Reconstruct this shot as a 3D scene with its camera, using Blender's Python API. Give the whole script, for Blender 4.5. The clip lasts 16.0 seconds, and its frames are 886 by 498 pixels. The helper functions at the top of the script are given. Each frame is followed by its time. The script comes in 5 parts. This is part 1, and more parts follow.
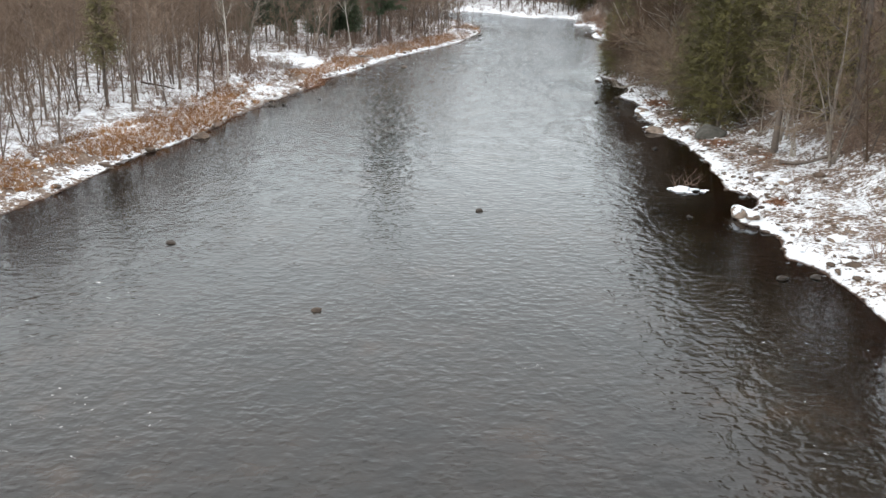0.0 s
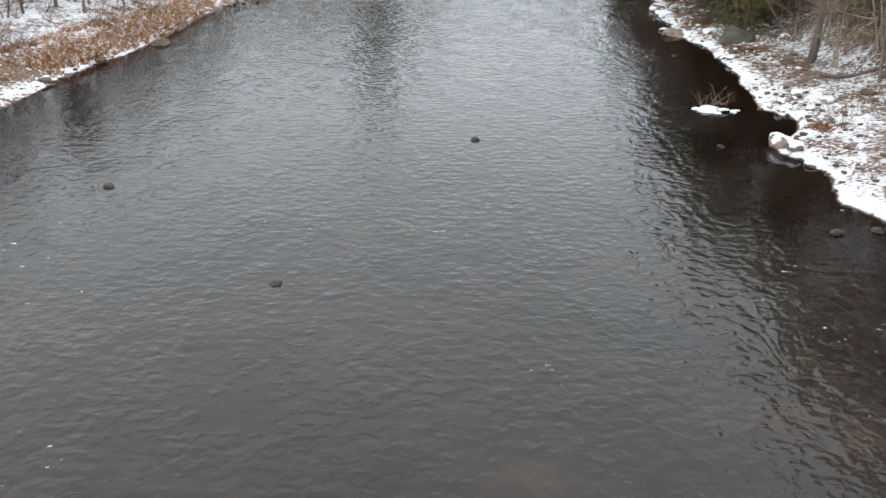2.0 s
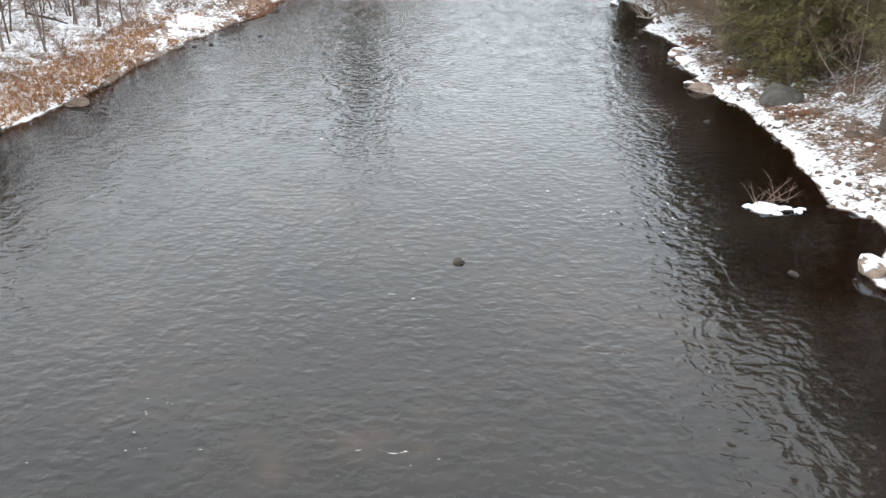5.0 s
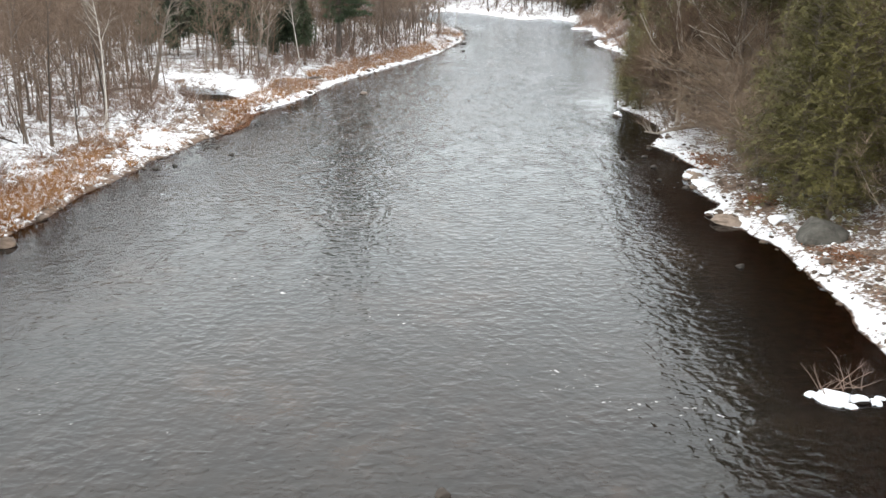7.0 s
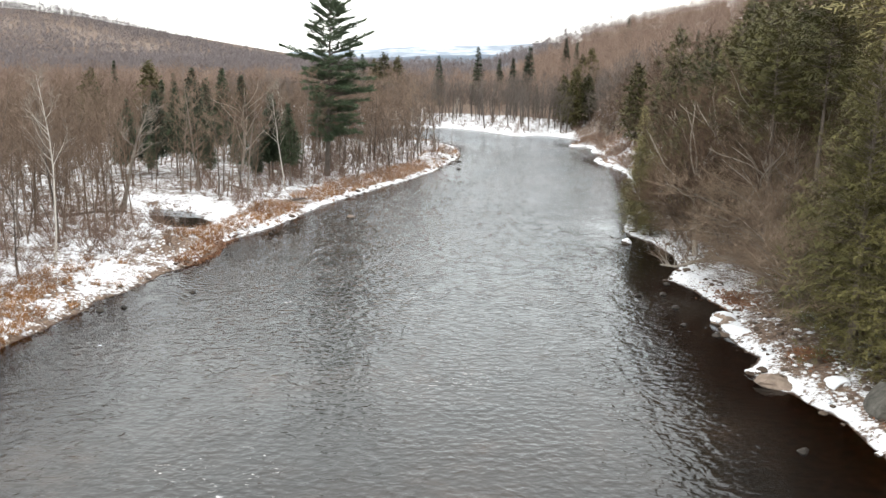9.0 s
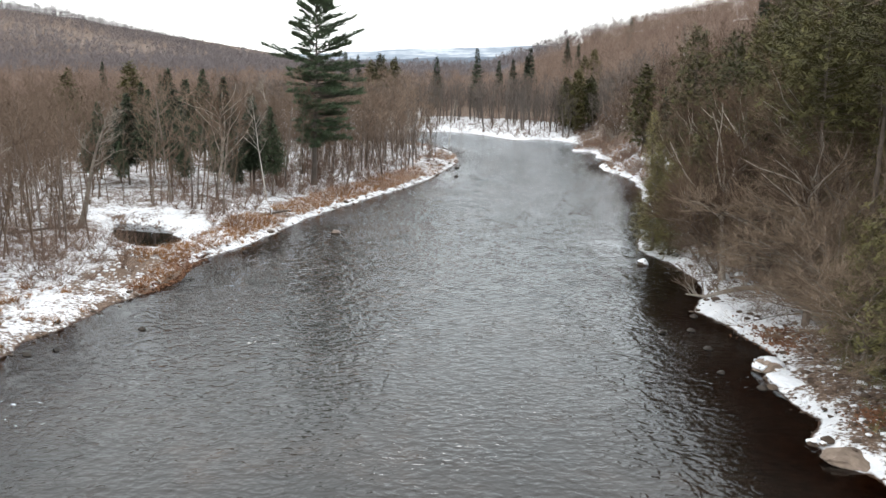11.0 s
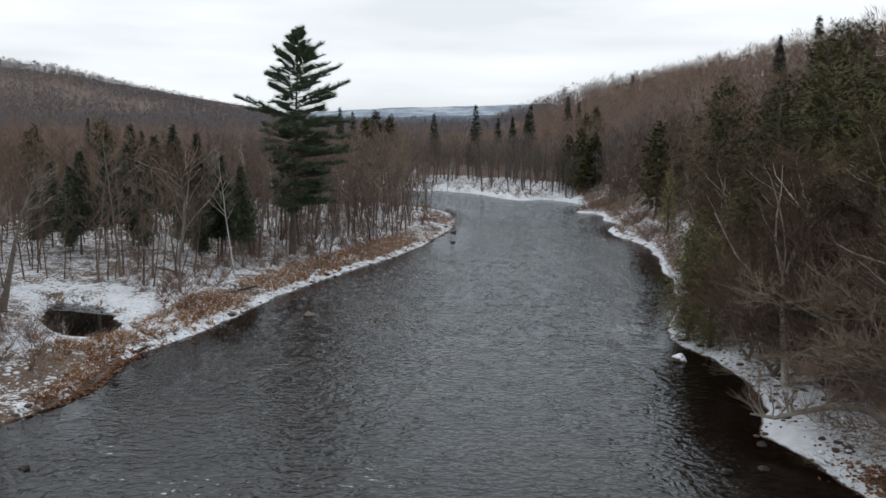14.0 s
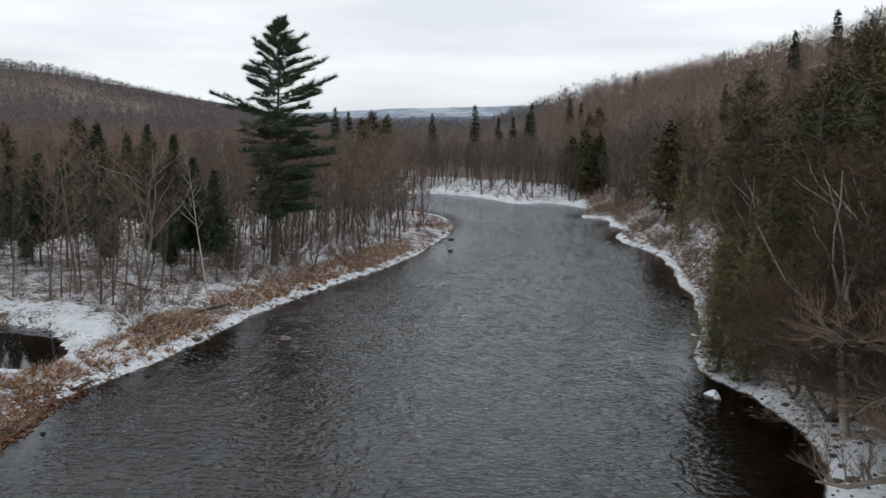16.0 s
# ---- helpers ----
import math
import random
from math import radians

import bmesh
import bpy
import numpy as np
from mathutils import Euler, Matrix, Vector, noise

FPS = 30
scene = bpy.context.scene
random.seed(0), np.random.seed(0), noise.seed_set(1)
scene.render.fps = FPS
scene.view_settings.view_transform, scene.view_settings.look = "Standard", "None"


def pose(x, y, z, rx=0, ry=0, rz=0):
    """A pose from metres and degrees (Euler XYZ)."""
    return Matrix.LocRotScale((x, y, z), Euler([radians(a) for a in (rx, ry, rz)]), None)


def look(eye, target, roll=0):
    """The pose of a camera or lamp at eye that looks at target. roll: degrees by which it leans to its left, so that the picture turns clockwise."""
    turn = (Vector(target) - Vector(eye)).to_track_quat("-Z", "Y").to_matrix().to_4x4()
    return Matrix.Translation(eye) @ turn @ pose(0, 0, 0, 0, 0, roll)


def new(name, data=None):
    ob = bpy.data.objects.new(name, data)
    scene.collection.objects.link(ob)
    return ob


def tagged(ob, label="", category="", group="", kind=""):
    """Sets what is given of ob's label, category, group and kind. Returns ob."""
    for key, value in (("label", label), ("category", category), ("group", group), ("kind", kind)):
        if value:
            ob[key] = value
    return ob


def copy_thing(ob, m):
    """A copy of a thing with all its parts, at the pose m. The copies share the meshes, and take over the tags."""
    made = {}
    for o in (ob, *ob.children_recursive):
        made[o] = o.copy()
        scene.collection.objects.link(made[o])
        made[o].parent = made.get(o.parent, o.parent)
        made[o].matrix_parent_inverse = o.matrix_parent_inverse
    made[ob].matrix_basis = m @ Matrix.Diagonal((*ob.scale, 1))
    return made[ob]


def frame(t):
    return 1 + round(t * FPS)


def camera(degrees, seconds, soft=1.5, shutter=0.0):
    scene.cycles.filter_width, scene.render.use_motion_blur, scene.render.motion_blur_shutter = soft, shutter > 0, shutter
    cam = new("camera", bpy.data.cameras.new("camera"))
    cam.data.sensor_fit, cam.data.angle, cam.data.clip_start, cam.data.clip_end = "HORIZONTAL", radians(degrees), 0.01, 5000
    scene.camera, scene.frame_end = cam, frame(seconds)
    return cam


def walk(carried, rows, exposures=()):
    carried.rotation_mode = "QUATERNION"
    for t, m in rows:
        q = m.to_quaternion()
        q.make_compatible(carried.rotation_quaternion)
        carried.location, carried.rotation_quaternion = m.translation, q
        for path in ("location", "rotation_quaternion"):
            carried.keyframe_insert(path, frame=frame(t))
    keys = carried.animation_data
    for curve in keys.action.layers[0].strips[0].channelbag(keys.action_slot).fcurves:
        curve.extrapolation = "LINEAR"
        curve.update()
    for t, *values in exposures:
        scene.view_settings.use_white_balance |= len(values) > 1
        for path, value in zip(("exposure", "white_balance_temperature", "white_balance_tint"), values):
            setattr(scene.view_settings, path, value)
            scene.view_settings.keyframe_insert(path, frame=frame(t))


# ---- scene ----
cam = camera(54.1, 16.0, soft=1.5)
METRES, EYE, TILT, LEAN, TURN = 67.63, 14.0, 0.0, 0.0, 0.0
ROWS = [
    (0.0, 0.0, 0.0, 0.0, 0.23, -18.06, -0.7),
    (0.5, 0.001, 0.0238, -0.0003, 0.16, -17.99, -0.68),
    (1.0, 0.002, 0.0507, 0.0, 0.09, -18.68, -0.63),
    (1.5, 0.0033, 0.0798, 0.0009, 0.03, -22.02, -0.6),
    (2.0, 0.0049, 0.1106, 0.001, -0.02, -25.33, -0.57),
    (2.5, 0.0066, 0.1425, 0.0011, -0.09, -28.17, -0.56),
    (3.0, 0.0088, 0.175, 0.0012, -0.16, -28.14, -0.57),
    (3.5, 0.0109, 0.2077, 0.0008, -0.23, -28.08, -0.59),
    (4.0, 0.0134, 0.2398, 0.0007, -0.25, -28.04, -0.59),
    (4.5, 0.0154, 0.272, 0.0010, -0.29, -27.69, -0.67),
    (5.0, 0.0178, 0.3045, 0.0008, -0.32, -24.37, -0.73),
    (5.2, 0.0187, 0.3175, 0.0010, -0.35, -22.80, -0.73),
    (5.9, 0.0218, 0.3628, 0.0025, -0.44, -18.75, -0.71),
    (7.2, 0.0270, 0.4464, 0.0058, -0.60, -18.25, -0.67),
    (7.5, 0.0283, 0.4658, 0.0062, -0.63, -17.48, -0.66),
    (8.0, 0.0301, 0.4979, 0.0058, -0.68, -15.05, -0.69),
    (8.5, 0.0323, 0.5301, 0.0054, -0.71, -12.43, -0.71),
    (9.0, 0.034, 0.5619, 0.0054, -0.75, -11.16, -0.74),
    (11.5, 0.0436, 0.7199, 0.0035, -0.81, -11.02, -0.76),
    (12.0, 0.0449, 0.7513, 0.0029, -0.83, -10.41, -0.78),
    (12.5, 0.0466, 0.7834, 0.0028, -0.86, -7.36, -0.8),
    (13.0, 0.0481, 0.8131, 0.0025, -0.86, -7.33, -0.83),
    (13.5, 0.0492, 0.8443, 0.0027, -0.89, -7.32, -0.83),
    (14.0, 0.0505, 0.8753, 0.0032, -0.9, -7.3, -0.88),
    (14.5, 0.0519, 0.9061, 0.0031, -0.94, -7.28, -0.91),
    (15.0, 0.054, 0.9366, 0.003, -0.94, -7.27, -0.9),
    (15.5, 0.0561, 0.9674, 0.0027, -0.93, -7.26, -0.89),
    (16.0, 0.0582, 0.9979, 0.0025, -0.92, -7.23, -0.88),
]
EXPOSURES = [(0.0, -0.55, 6600, 10), (1.2, -0.55, 6550, 10), (2.5, -0.55, 6450, 10), (3.5, -0.46, 6450, 10), (4.5, -0.2, 6450, 10), (7.5, -0.18, 6750, 10), (9.0, -0.25, 6800, 10), (11.5, -0.6, 6550, 10), (12.1, -0.61, 6500, 10), (12.5, -0.7, 6450, 10), (13.0, -1.2, 6350, 10), (13.6, -1.6, 6300, 10), (16.0, -1.72, 6300, 10)]
walk(cam, [(t, pose(0, 0, EYE, TILT, LEAN, TURN) @ pose(METRES * x, METRES * y, METRES * z, 90 + pitch, roll, yaw)) for t, x, y, z, yaw, pitch, roll in ROWS], EXPOSURES)


# ---- light: an overcast winter sky and a weak wide sun behind the cloud ----
def node(tree, kind, **values):
    n = tree.nodes.new(kind)
    for key, value in values.items():
        n.inputs[key].default_value = value
    return n


SUN_UP, SUN_ROUND = 38.0, 200.0
world = bpy.data.worlds.new("overcast_sky")
scene.world = world
world.use_nodes = True
wt = world.node_tree
wt.nodes.clear()
sky = wt.nodes.new("ShaderNodeTexSky")
sky.sky_type, sky.sun_disc = "NISHITA", False
sky.sun_elevation, sky.sun_rotation = radians(SUN_UP), radians(SUN_ROUND)
sky_bg = node(wt, "ShaderNodeBackground", Strength=0.02)
cloud_bg = wt.nodes.new("ShaderNodeBackground")
coords = wt.nodes.new("ShaderNodeTexCoord")
stretch = node(wt, "ShaderNodeMapping", Scale=(1.2, 1.2, 9.0))
cloud = node(wt, "ShaderNodeTexNoise", Scale=2.2, Detail=5.0, Roughness=0.5)
cloud_ramp = wt.nodes.new("ShaderNodeValToRGB")
cloud_ramp.color_ramp.elements[0].position, cloud_ramp.color_ramp.elements[0].color = 0.36, (2.1, 2.17, 2.22, 1)
cloud_ramp.color_ramp.elements[1].position, cloud_ramp.color_ramp.elements[1].color = 0.62, (2.62, 2.68, 2.7, 1)
# an overcast sky is about twice as bright overhead as at the horizon
split = wt.nodes.new("ShaderNodeSeparateXYZ")
lift = node(wt, "ShaderNodeMapRange", **{"From Min": 0.0, "From Max": 1.0, "To Min": 1.15, "To Max": 1.4})
sky_sum = wt.nodes.new("ShaderNodeAddShader")
sky_out = wt.nodes.new("ShaderNodeOutputWorld")
for a, b in ((coords.outputs["Generated"], stretch.inputs["Vector"]), (coords.outputs["Generated"], split.inputs[0]), (split.outputs["Z"], lift.inputs["Value"]), (lift.outputs[0], cloud_bg.inputs["Strength"]), (stretch.outputs[0], cloud.inputs["Vector"]), (cloud.outputs["Fac"], cloud_ramp.inputs[0]),
             (cloud_ramp.outputs[0], cloud_bg.inputs["Color"]), (sky.outputs[0], sky_bg.inputs["Color"]), (sky_bg.outputs[0], sky_sum.inputs[0]),
             (cloud_bg.outputs[0], sky_sum.inputs[1]), (sky_sum.outputs[0], sky_out.inputs[0])):
    wt.links.new(a, b)
sun_data = bpy.data.lights.new("sun", "SUN")
sun_data.energy, sun_data.angle, sun_data.color = 0.7, radians(25), (1.0, 0.97, 0.92)
sun = new("sun", sun_data)
sun.matrix_world = look((0, 0, 80), (0 - 10 * math.sin(radians(SUN_ROUND)), -10 * math.cos(radians(SUN_ROUND)), 80 - 10 * math.tan(radians(SUN_UP))))


# ---- materials ----
def material(name, rough=0.9):
    m = bpy.data.materials.new(name)
    m.use_nodes = True
    t = m.node_tree
    return m, t, t.nodes["Principled BSDF"]


def noise_at(t, scale, detail=4.0, rough=0.55, source=None, dist=0.0):
    n = node(t, "ShaderNodeTexNoise", Scale=scale, Detail=detail, Roughness=rough, Distortion=dist)
    if source is None:
        g = t.nodes.new("ShaderNodeNewGeometry")
        source = g.outputs["Position"]
    t.links.new(source, n.inputs["Vector"])
    return n.outputs["Fac"]


def ramp(t, fac, stops):
    r = t.nodes.new("ShaderNodeValToRGB")
    e = r.color_ramp.elements
    while len(e) < len(stops):
        e.new(0.5)
    for el, (pos, col) in zip(e, stops):
        el.position = pos
        el.color = (*col, 1) if len(col) == 3 else col
    t.links.new(fac, r.inputs[0])
    return r.outputs[0]


def grey(v):
    return (v, v, v)


def mixed(t, fac, a, b, blend="MIX"):
    m = t.nodes.new("ShaderNodeMix")
    m.data_type, m.blend_type = "RGBA", blend
    for value, k in ((fac, 0), (a, 6), (b, 7)):
        if isinstance(value, (int, float)):
            m.inputs[k].default_value = value
        elif isinstance(value, tuple):
            m.inputs[k].default_value = (*value, 1)
        else:
            t.links.new(value, m.inputs[k])
    return m.outputs[2]


def sums(t, op, a, b):
    m = t.nodes.new("ShaderNodeMath")
    m.operation = op
    for i, v in enumerate((a, b)):
        if isinstance(v, (int, float)):
            m.inputs[i].default_value = v
        else:
            t.links.new(v, m.inputs[i])
    return m.outputs[0]


def bump(t, bsdf, height, strength=0.4, dist=0.05):
    b = node(t, "ShaderNodeBump", Strength=strength, Distance=dist)
    t.links.new(height, b.inputs["Height"])
    t.links.new(b.outputs[0], bsdf.inputs["Normal"])


def varied(name, low, high, fine, large, rough=0.85, relief=0.4, spread=(0.32, 0.68), by_object=0.0, gloss=0.2):
    """A surface whose colour varies between low and high at two scales."""
    m, t, b = material(name)
    f = sums(t, "ADD", sums(t, "MULTIPLY", noise_at(t, fine, 5.0), 0.5), sums(t, "MULTIPLY", noise_at(t, large, 3.0), 0.5))
    if by_object:
        info = t.nodes.new("ShaderNodeObjectInfo")
        f = sums(t, "ADD", f, sums(t, "MULTIPLY", sums(t, "SUBTRACT", info.outputs["Random"], 0.5), by_object))
    t.links.new(ramp(t, f, [(spread[0], low), (spread[1], high)]), b.inputs["Base Color"])
    b.inputs["Roughness"].default_value = rough
    b.inputs["Specular IOR Level"].default_value = gloss
    if relief:
        bump(t, b, noise_at(t, fine * 2.0, 4.0), relief, 0.03)
    return m


BARK = varied("grey_brown_bark", (0.066, 0.054, 0.046), (0.18, 0.149, 0.127), 7.0, 0.3, 0.9, 0.6, by_object=0.35)
PALE_BARK = varied("pale_grey_bark", (0.12, 0.1, 0.085), (0.33, 0.295, 0.255), 5.0, 0.6, 0.85, 0.4, by_object=0.2)
MAPLE_BARK = varied("light_grey_maple_bark", (0.2, 0.172, 0.145), (0.42, 0.375, 0.325), 5.0, 0.6, 0.85, 0.4)
BIRCH_BARK = varied("white_birch_bark", (0.16, 0.145, 0.13), (0.5, 0.47, 0.43), 4.0, 1.2, 0.8, 0.3, spread=(0.3, 0.5))
TWIG = varied("bare_twigs", (0.0987, 0.0702, 0.0519), (0.2233, 0.1645, 0.1249), 2.5, 0.11, 0.9, 0, by_object=0.3)
DARK_TWIG = varied("dark_brown_twigs", (0.0522, 0.034, 0.0238), (0.1201, 0.0809, 0.0555), 2.5, 0.15, 0.9, 0, by_object=0.3)
PALE_TWIG = varied("pale_branches", (0.13, 0.11, 0.095), (0.3, 0.265, 0.23), 3.0, 0.4, 0.9, 0)
# far twigs, painted lighter than the near ones to stand in for haze
FAR_TWIG = varied("haze_lightened_far_twigs", (0.1337, 0.096, 0.0771), (0.2468, 0.1802, 0.1464), 0.6, 0.06, 0.95, 0)
ALDER_TWIG = varied("tan_alder_twigs", (0.11, 0.08, 0.058), (0.27, 0.204, 0.15), 2.0, 0.2, 0.9, 0, by_object=0.2)
# grey-violet tint is air haze painted into the hill twigs' colour
HILL_TWIG = varied("haze_tinted_hill_twigs", (0.1, 0.089, 0.092), (0.19, 0.17, 0.176), 0.3, 0.03, 0.95, 0)
FAR_BARK = varied("far_bark", (0.06, 0.05, 0.045), (0.15, 0.13, 0.115), 2.0, 0.1, 0.95, 0)
SPRUCE_NEEDLE = varied("dark_spruce_needles", (0.018, 0.028, 0.016), (0.06, 0.08, 0.043), 3.0, 0.5, 0.7, 0, by_object=0.2)
PINE_NEEDLE = varied("blue_green_pine_needles", (0.032, 0.052, 0.03), (0.11, 0.15, 0.085), 2.5, 0.6, 0.6, 0)
HEMLOCK_NEEDLE = varied("olive_hemlock_needles", (0.0322, 0.0346, 0.0116), (0.0952, 0.0858, 0.0297), 1.6, 0.35, 0.75, 0, by_object=0.3)
CEDAR_NEEDLE = varied("bronze_green_cedar_sprays", (0.1069, 0.0974, 0.0435), (0.2555, 0.221, 0.1007), 1.6, 0.4, 0.75, 0, by_object=0.25)

CEDAR_DARK = varied("dark_olive_cedar_sprays", (0.06, 0.056, 0.02), (0.15, 0.133, 0.05), 1.6, 0.4, 0.75, 0, by_object=0.25)


def snowy_grass():
    """Dead grass with bits of snow lodged in it."""
    m, t, b = material("snowy_dead_grass")
    f = sums(t, "ADD", sums(t, "MULTIPLY", noise_at(t, 1.5, 5.0), 0.5), sums(t, "MULTIPLY", noise_at(t, 0.25, 3.0), 0.5))
    straw = ramp(t, f, [(0.32, (0.13, 0.054, 0.02)), (0.68, (0.38, 0.2, 0.083))])
    bits = ramp(t, noise_at(t, 3.2, 3.0, 0.7), [(0.55, grey(0)), (0.585, grey(1))])
    t.links.new(mixed(t, bits, straw, (0.74, 0.75, 0.77)), b.inputs["Base Color"])
    b.inputs["Roughness"].default_value = 0.9
    b.inputs["Specular IOR Level"].default_value = 0.2
    return m


GRASS = snowy_grass()
BRUSH = varied("reddish_brush_stems", (0.0945, 0.0635, 0.0493), (0.2268, 0.1588, 0.1232), 2.0, 0.3, 0.9, 0)
LEAVES = varied("fallen_leaves", (0.1, 0.046, 0.027), (0.25, 0.13, 0.075), 6.0, 0.8, 0.8, 0)
ROCK = varied("river_boulder", (0.08, 0.06, 0.048), (0.26, 0.205, 0.165), 3.5, 0.6, 0.8, 0.8, by_object=0.4)
COBBLE = varied("damp_brown_cobbles", (0.035, 0.026, 0.02), (0.13, 0.095, 0.072), 2.0, 0.7, 0.7, 0.4)
GREY_ROCK = varied("grey_granite", (0.032, 0.031, 0.027), (0.12, 0.114, 0.1), 4.0, 0.8, 0.85, 0.9)
WET_ROCK = varied("wet_dark_rock", (0.016, 0.014, 0.012), (0.055, 0.044, 0.036), 4.0, 0.8, 0.7, 0.6, gloss=0.2)
SNOW = varied("snow_cap", (0.62, 0.65, 0.7), (0.76, 0.78, 0.81), 4.0, 0.5, 0.7, 0.3, gloss=0.3)
# ridge snow and slopes with the blue-grey of distance haze mixed into the colour
FAR_RIDGE = varied("haze_tinted_snowy_ridge", (0.2, 0.24, 0.29), (0.44, 0.485, 0.53), 0.02, 0.004, 1.0, 0, spread=(0.45, 0.62))
# dark conifers, their blue cast being haze painted into the base colour
FAR_FOREST = varied("haze_tinted_dark_forest", (0.075, 0.1, 0.135), (0.12, 0.15, 0.19), 0.03, 0.01, 1.0, 0)


def ground_material():
    """Patchy thin snow over leaf litter and dead grass; wet stones under the waterline."""
    m, t, b = material("snow_and_leaf_litter")
    g = t.nodes.new("ShaderNodeNewGeometry")
    xyz = t.nodes.new("ShaderNodeSeparateXYZ")
    t.links.new(g.outputs["Position"], xyz.inputs[0])
    snow = ramp(t, noise_at(t, 1.4, 4.0), [(0.3, (0.54, 0.565, 0.6)), (0.7, (0.73, 0.745, 0.77))])
    litter = ramp(t, noise_at(t, 5.0, 5.0), [(0.3, (0.055, 0.038, 0.028)), (0.5, (0.125, 0.086, 0.064)), (0.72, (0.24, 0.18, 0.135))])
    bed = ramp(t, noise_at(t, 2.2, 5.0), [(0.35, (0.022, 0.012, 0.008)), (0.62, (0.075, 0.042, 0.026)), (0.8, (0.14, 0.09, 0.06))])
    att = t.nodes.new("ShaderNodeAttribute")
    att.attribute_name = "cover"
    patch = sums(t, "ADD", sums(t, "MULTIPLY", noise_at(t, 0.5, 3.0), 0.3), sums(t, "ADD", sums(t, "MULTIPLY", noise_at(t, 2.2, 4.0, 0.7), 0.35), sums(t, "MULTIPLY", noise_at(t, 5.5, 3.0), 0.35)))
    patch = sums(t, "ADD", patch, sums(t, "SUBTRACT", att.outputs["Fac"], 0.5))
    cover = ramp(t, patch, [(0.465, grey(0)), (0.535, grey(1))])
    dry = mixed(t, cover, litter, snow)
    wet = ramp(t, sums(t, "ADD", xyz.outputs["Z"], sums(t, "MULTIPLY", noise_at(t, 1.1, 3.0), 0.14)), [(0.085, grey(0)), (0.13, grey(1))])
    t.links.new(mixed(t, wet, bed, dry), b.inputs["Base Color"])
    b.inputs["Roughness"].default_value = 0.85
    b.inputs["Specular IOR Level"].default_value = 0.2
    bump(t, b, sums(t, "ADD", noise_at(t, 3.0, 6.0, 0.6), sums(t, "MULTIPLY", cover, 0.35)), 0.7, 0.12)
    return m


GROUND = ground_material()


def water_material(name="dark_river_water", ripple=0.095, rough=0.09):
    """Tea-coloured clear water: gloss by Fresnel over a tinted look at the bed, with ripples and a few foam flecks."""
    m, t, b = material(name)
    t.nodes.remove(b)
    g = t.nodes.new("ShaderNodeNewGeometry")
    along = node(t, "ShaderNodeMapping", Scale=(0.85, 1.08, 1.0))
    t.links.new(g.outputs["Position"], along.inputs["Vector"])
    fine = noise_at(t, 5.4, 2.0, 0.5, along.outputs[0], 0.5)
    chop = noise_at(t, 2.25, 1.5, 0.45, along.outputs[0], 0.3)
    streaks = node(t, "ShaderNodeMapping", Scale=(0.55, 0.26, 1.0))
    t.links.new(g.outputs["Position"], streaks.inputs["Vector"])
    patches = ramp(t, noise_at(t, 1.3, 3.0, 0.6, streaks.outputs[0], 0.6), [(0.36, grey(0.5)), (0.67, grey(1.05))])
    # the current quickens upstream and the chop grows with it
    flow = t.nodes.new("ShaderNodeSeparateXYZ")
    t.links.new(g.outputs["Position"], flow.inputs[0])
    quick = node(t, "ShaderNodeMapRange", **{"From Min": 60.0, "From Max": 130.0, "To Min": 0.6, "To Max": 2.0})
    t.links.new(flow.outputs["Y"], quick.inputs["Value"])
    high = sums(t, "MULTIPLY", sums(t, "ADD", sums(t, "MULTIPLY", fine, 0.22), chop), sums(t, "MULTIPLY", patches, quick.outputs[0]))
    bm_ = node(t, "ShaderNodeBump", Strength=1.0, Distance=ripple)
    calm = t.nodes.new("ShaderNodeAttribute")
    calm.attribute_name = "chop"
    t.links.new(sums(t, "MULTIPLY", high, sums(t, "ADD", 0.14, sums(t, "MULTIPLY", calm.outputs["Fac"], 0.86))), bm_.inputs["Height"])
    gloss = node(t, "ShaderNodeBsdfGlossy", Color=(0.915, 0.97, 1.0, 1), Roughness=rough)
    deep = t.nodes.new("ShaderNodeBsdfDiffuse")
    shoal = sums(t, "ADD", sums(t, "MULTIPLY", noise_at(t, 0.12, 3.0), 0.6), sums(t, "MULTIPLY", noise_at(t, 0.8, 3.0), 0.4))
    t.links.new(ramp(t, shoal, [(0.4, (0.014, 0.012, 0.0105)), (0.56, (0.022, 0.017, 0.014)), (0.7, (0.042, 0.028, 0.02))]), deep.inputs["Color"])
    clear = node(t, "ShaderNodeBsdfTransparent", Color=(0.3, 0.165, 0.1, 1))
    att = t.nodes.new("ShaderNodeAttribute")
    att.attribute_name = "depth"
    body = t.nodes.new("ShaderNodeMixShader")
    t.links.new(att.outputs["Fac"], body.inputs[0])
    t.links.new(clear.outputs[0], body.inputs[1])
    t.links.new(deep.outputs[0], body.inputs[2])
    fres = node(t, "ShaderNodeFresnel", IOR=1.33)
    t.links.new(bm_.outputs[0], fres.inputs["Normal"])
    t.links.new(bm_.outputs[0], gloss.inputs["Normal"])
    top = t.nodes.new("ShaderNodeMixShader")
    t.links.new(fres.outputs[0], top.inputs[0])
    t.links.new(body.outputs[0], top.inputs[1])
    t.links.new(gloss.outputs[0], top.inputs[2])
    foam = node(t, "ShaderNodeBsdfDiffuse", Color=(0.6, 0.6, 0.6, 1))
    spots = node(t, "ShaderNodeMapping", Scale=(0.9, 2.2, 1.0))
    t.links.new(g.outputs["Position"], spots.inputs["Vector"])
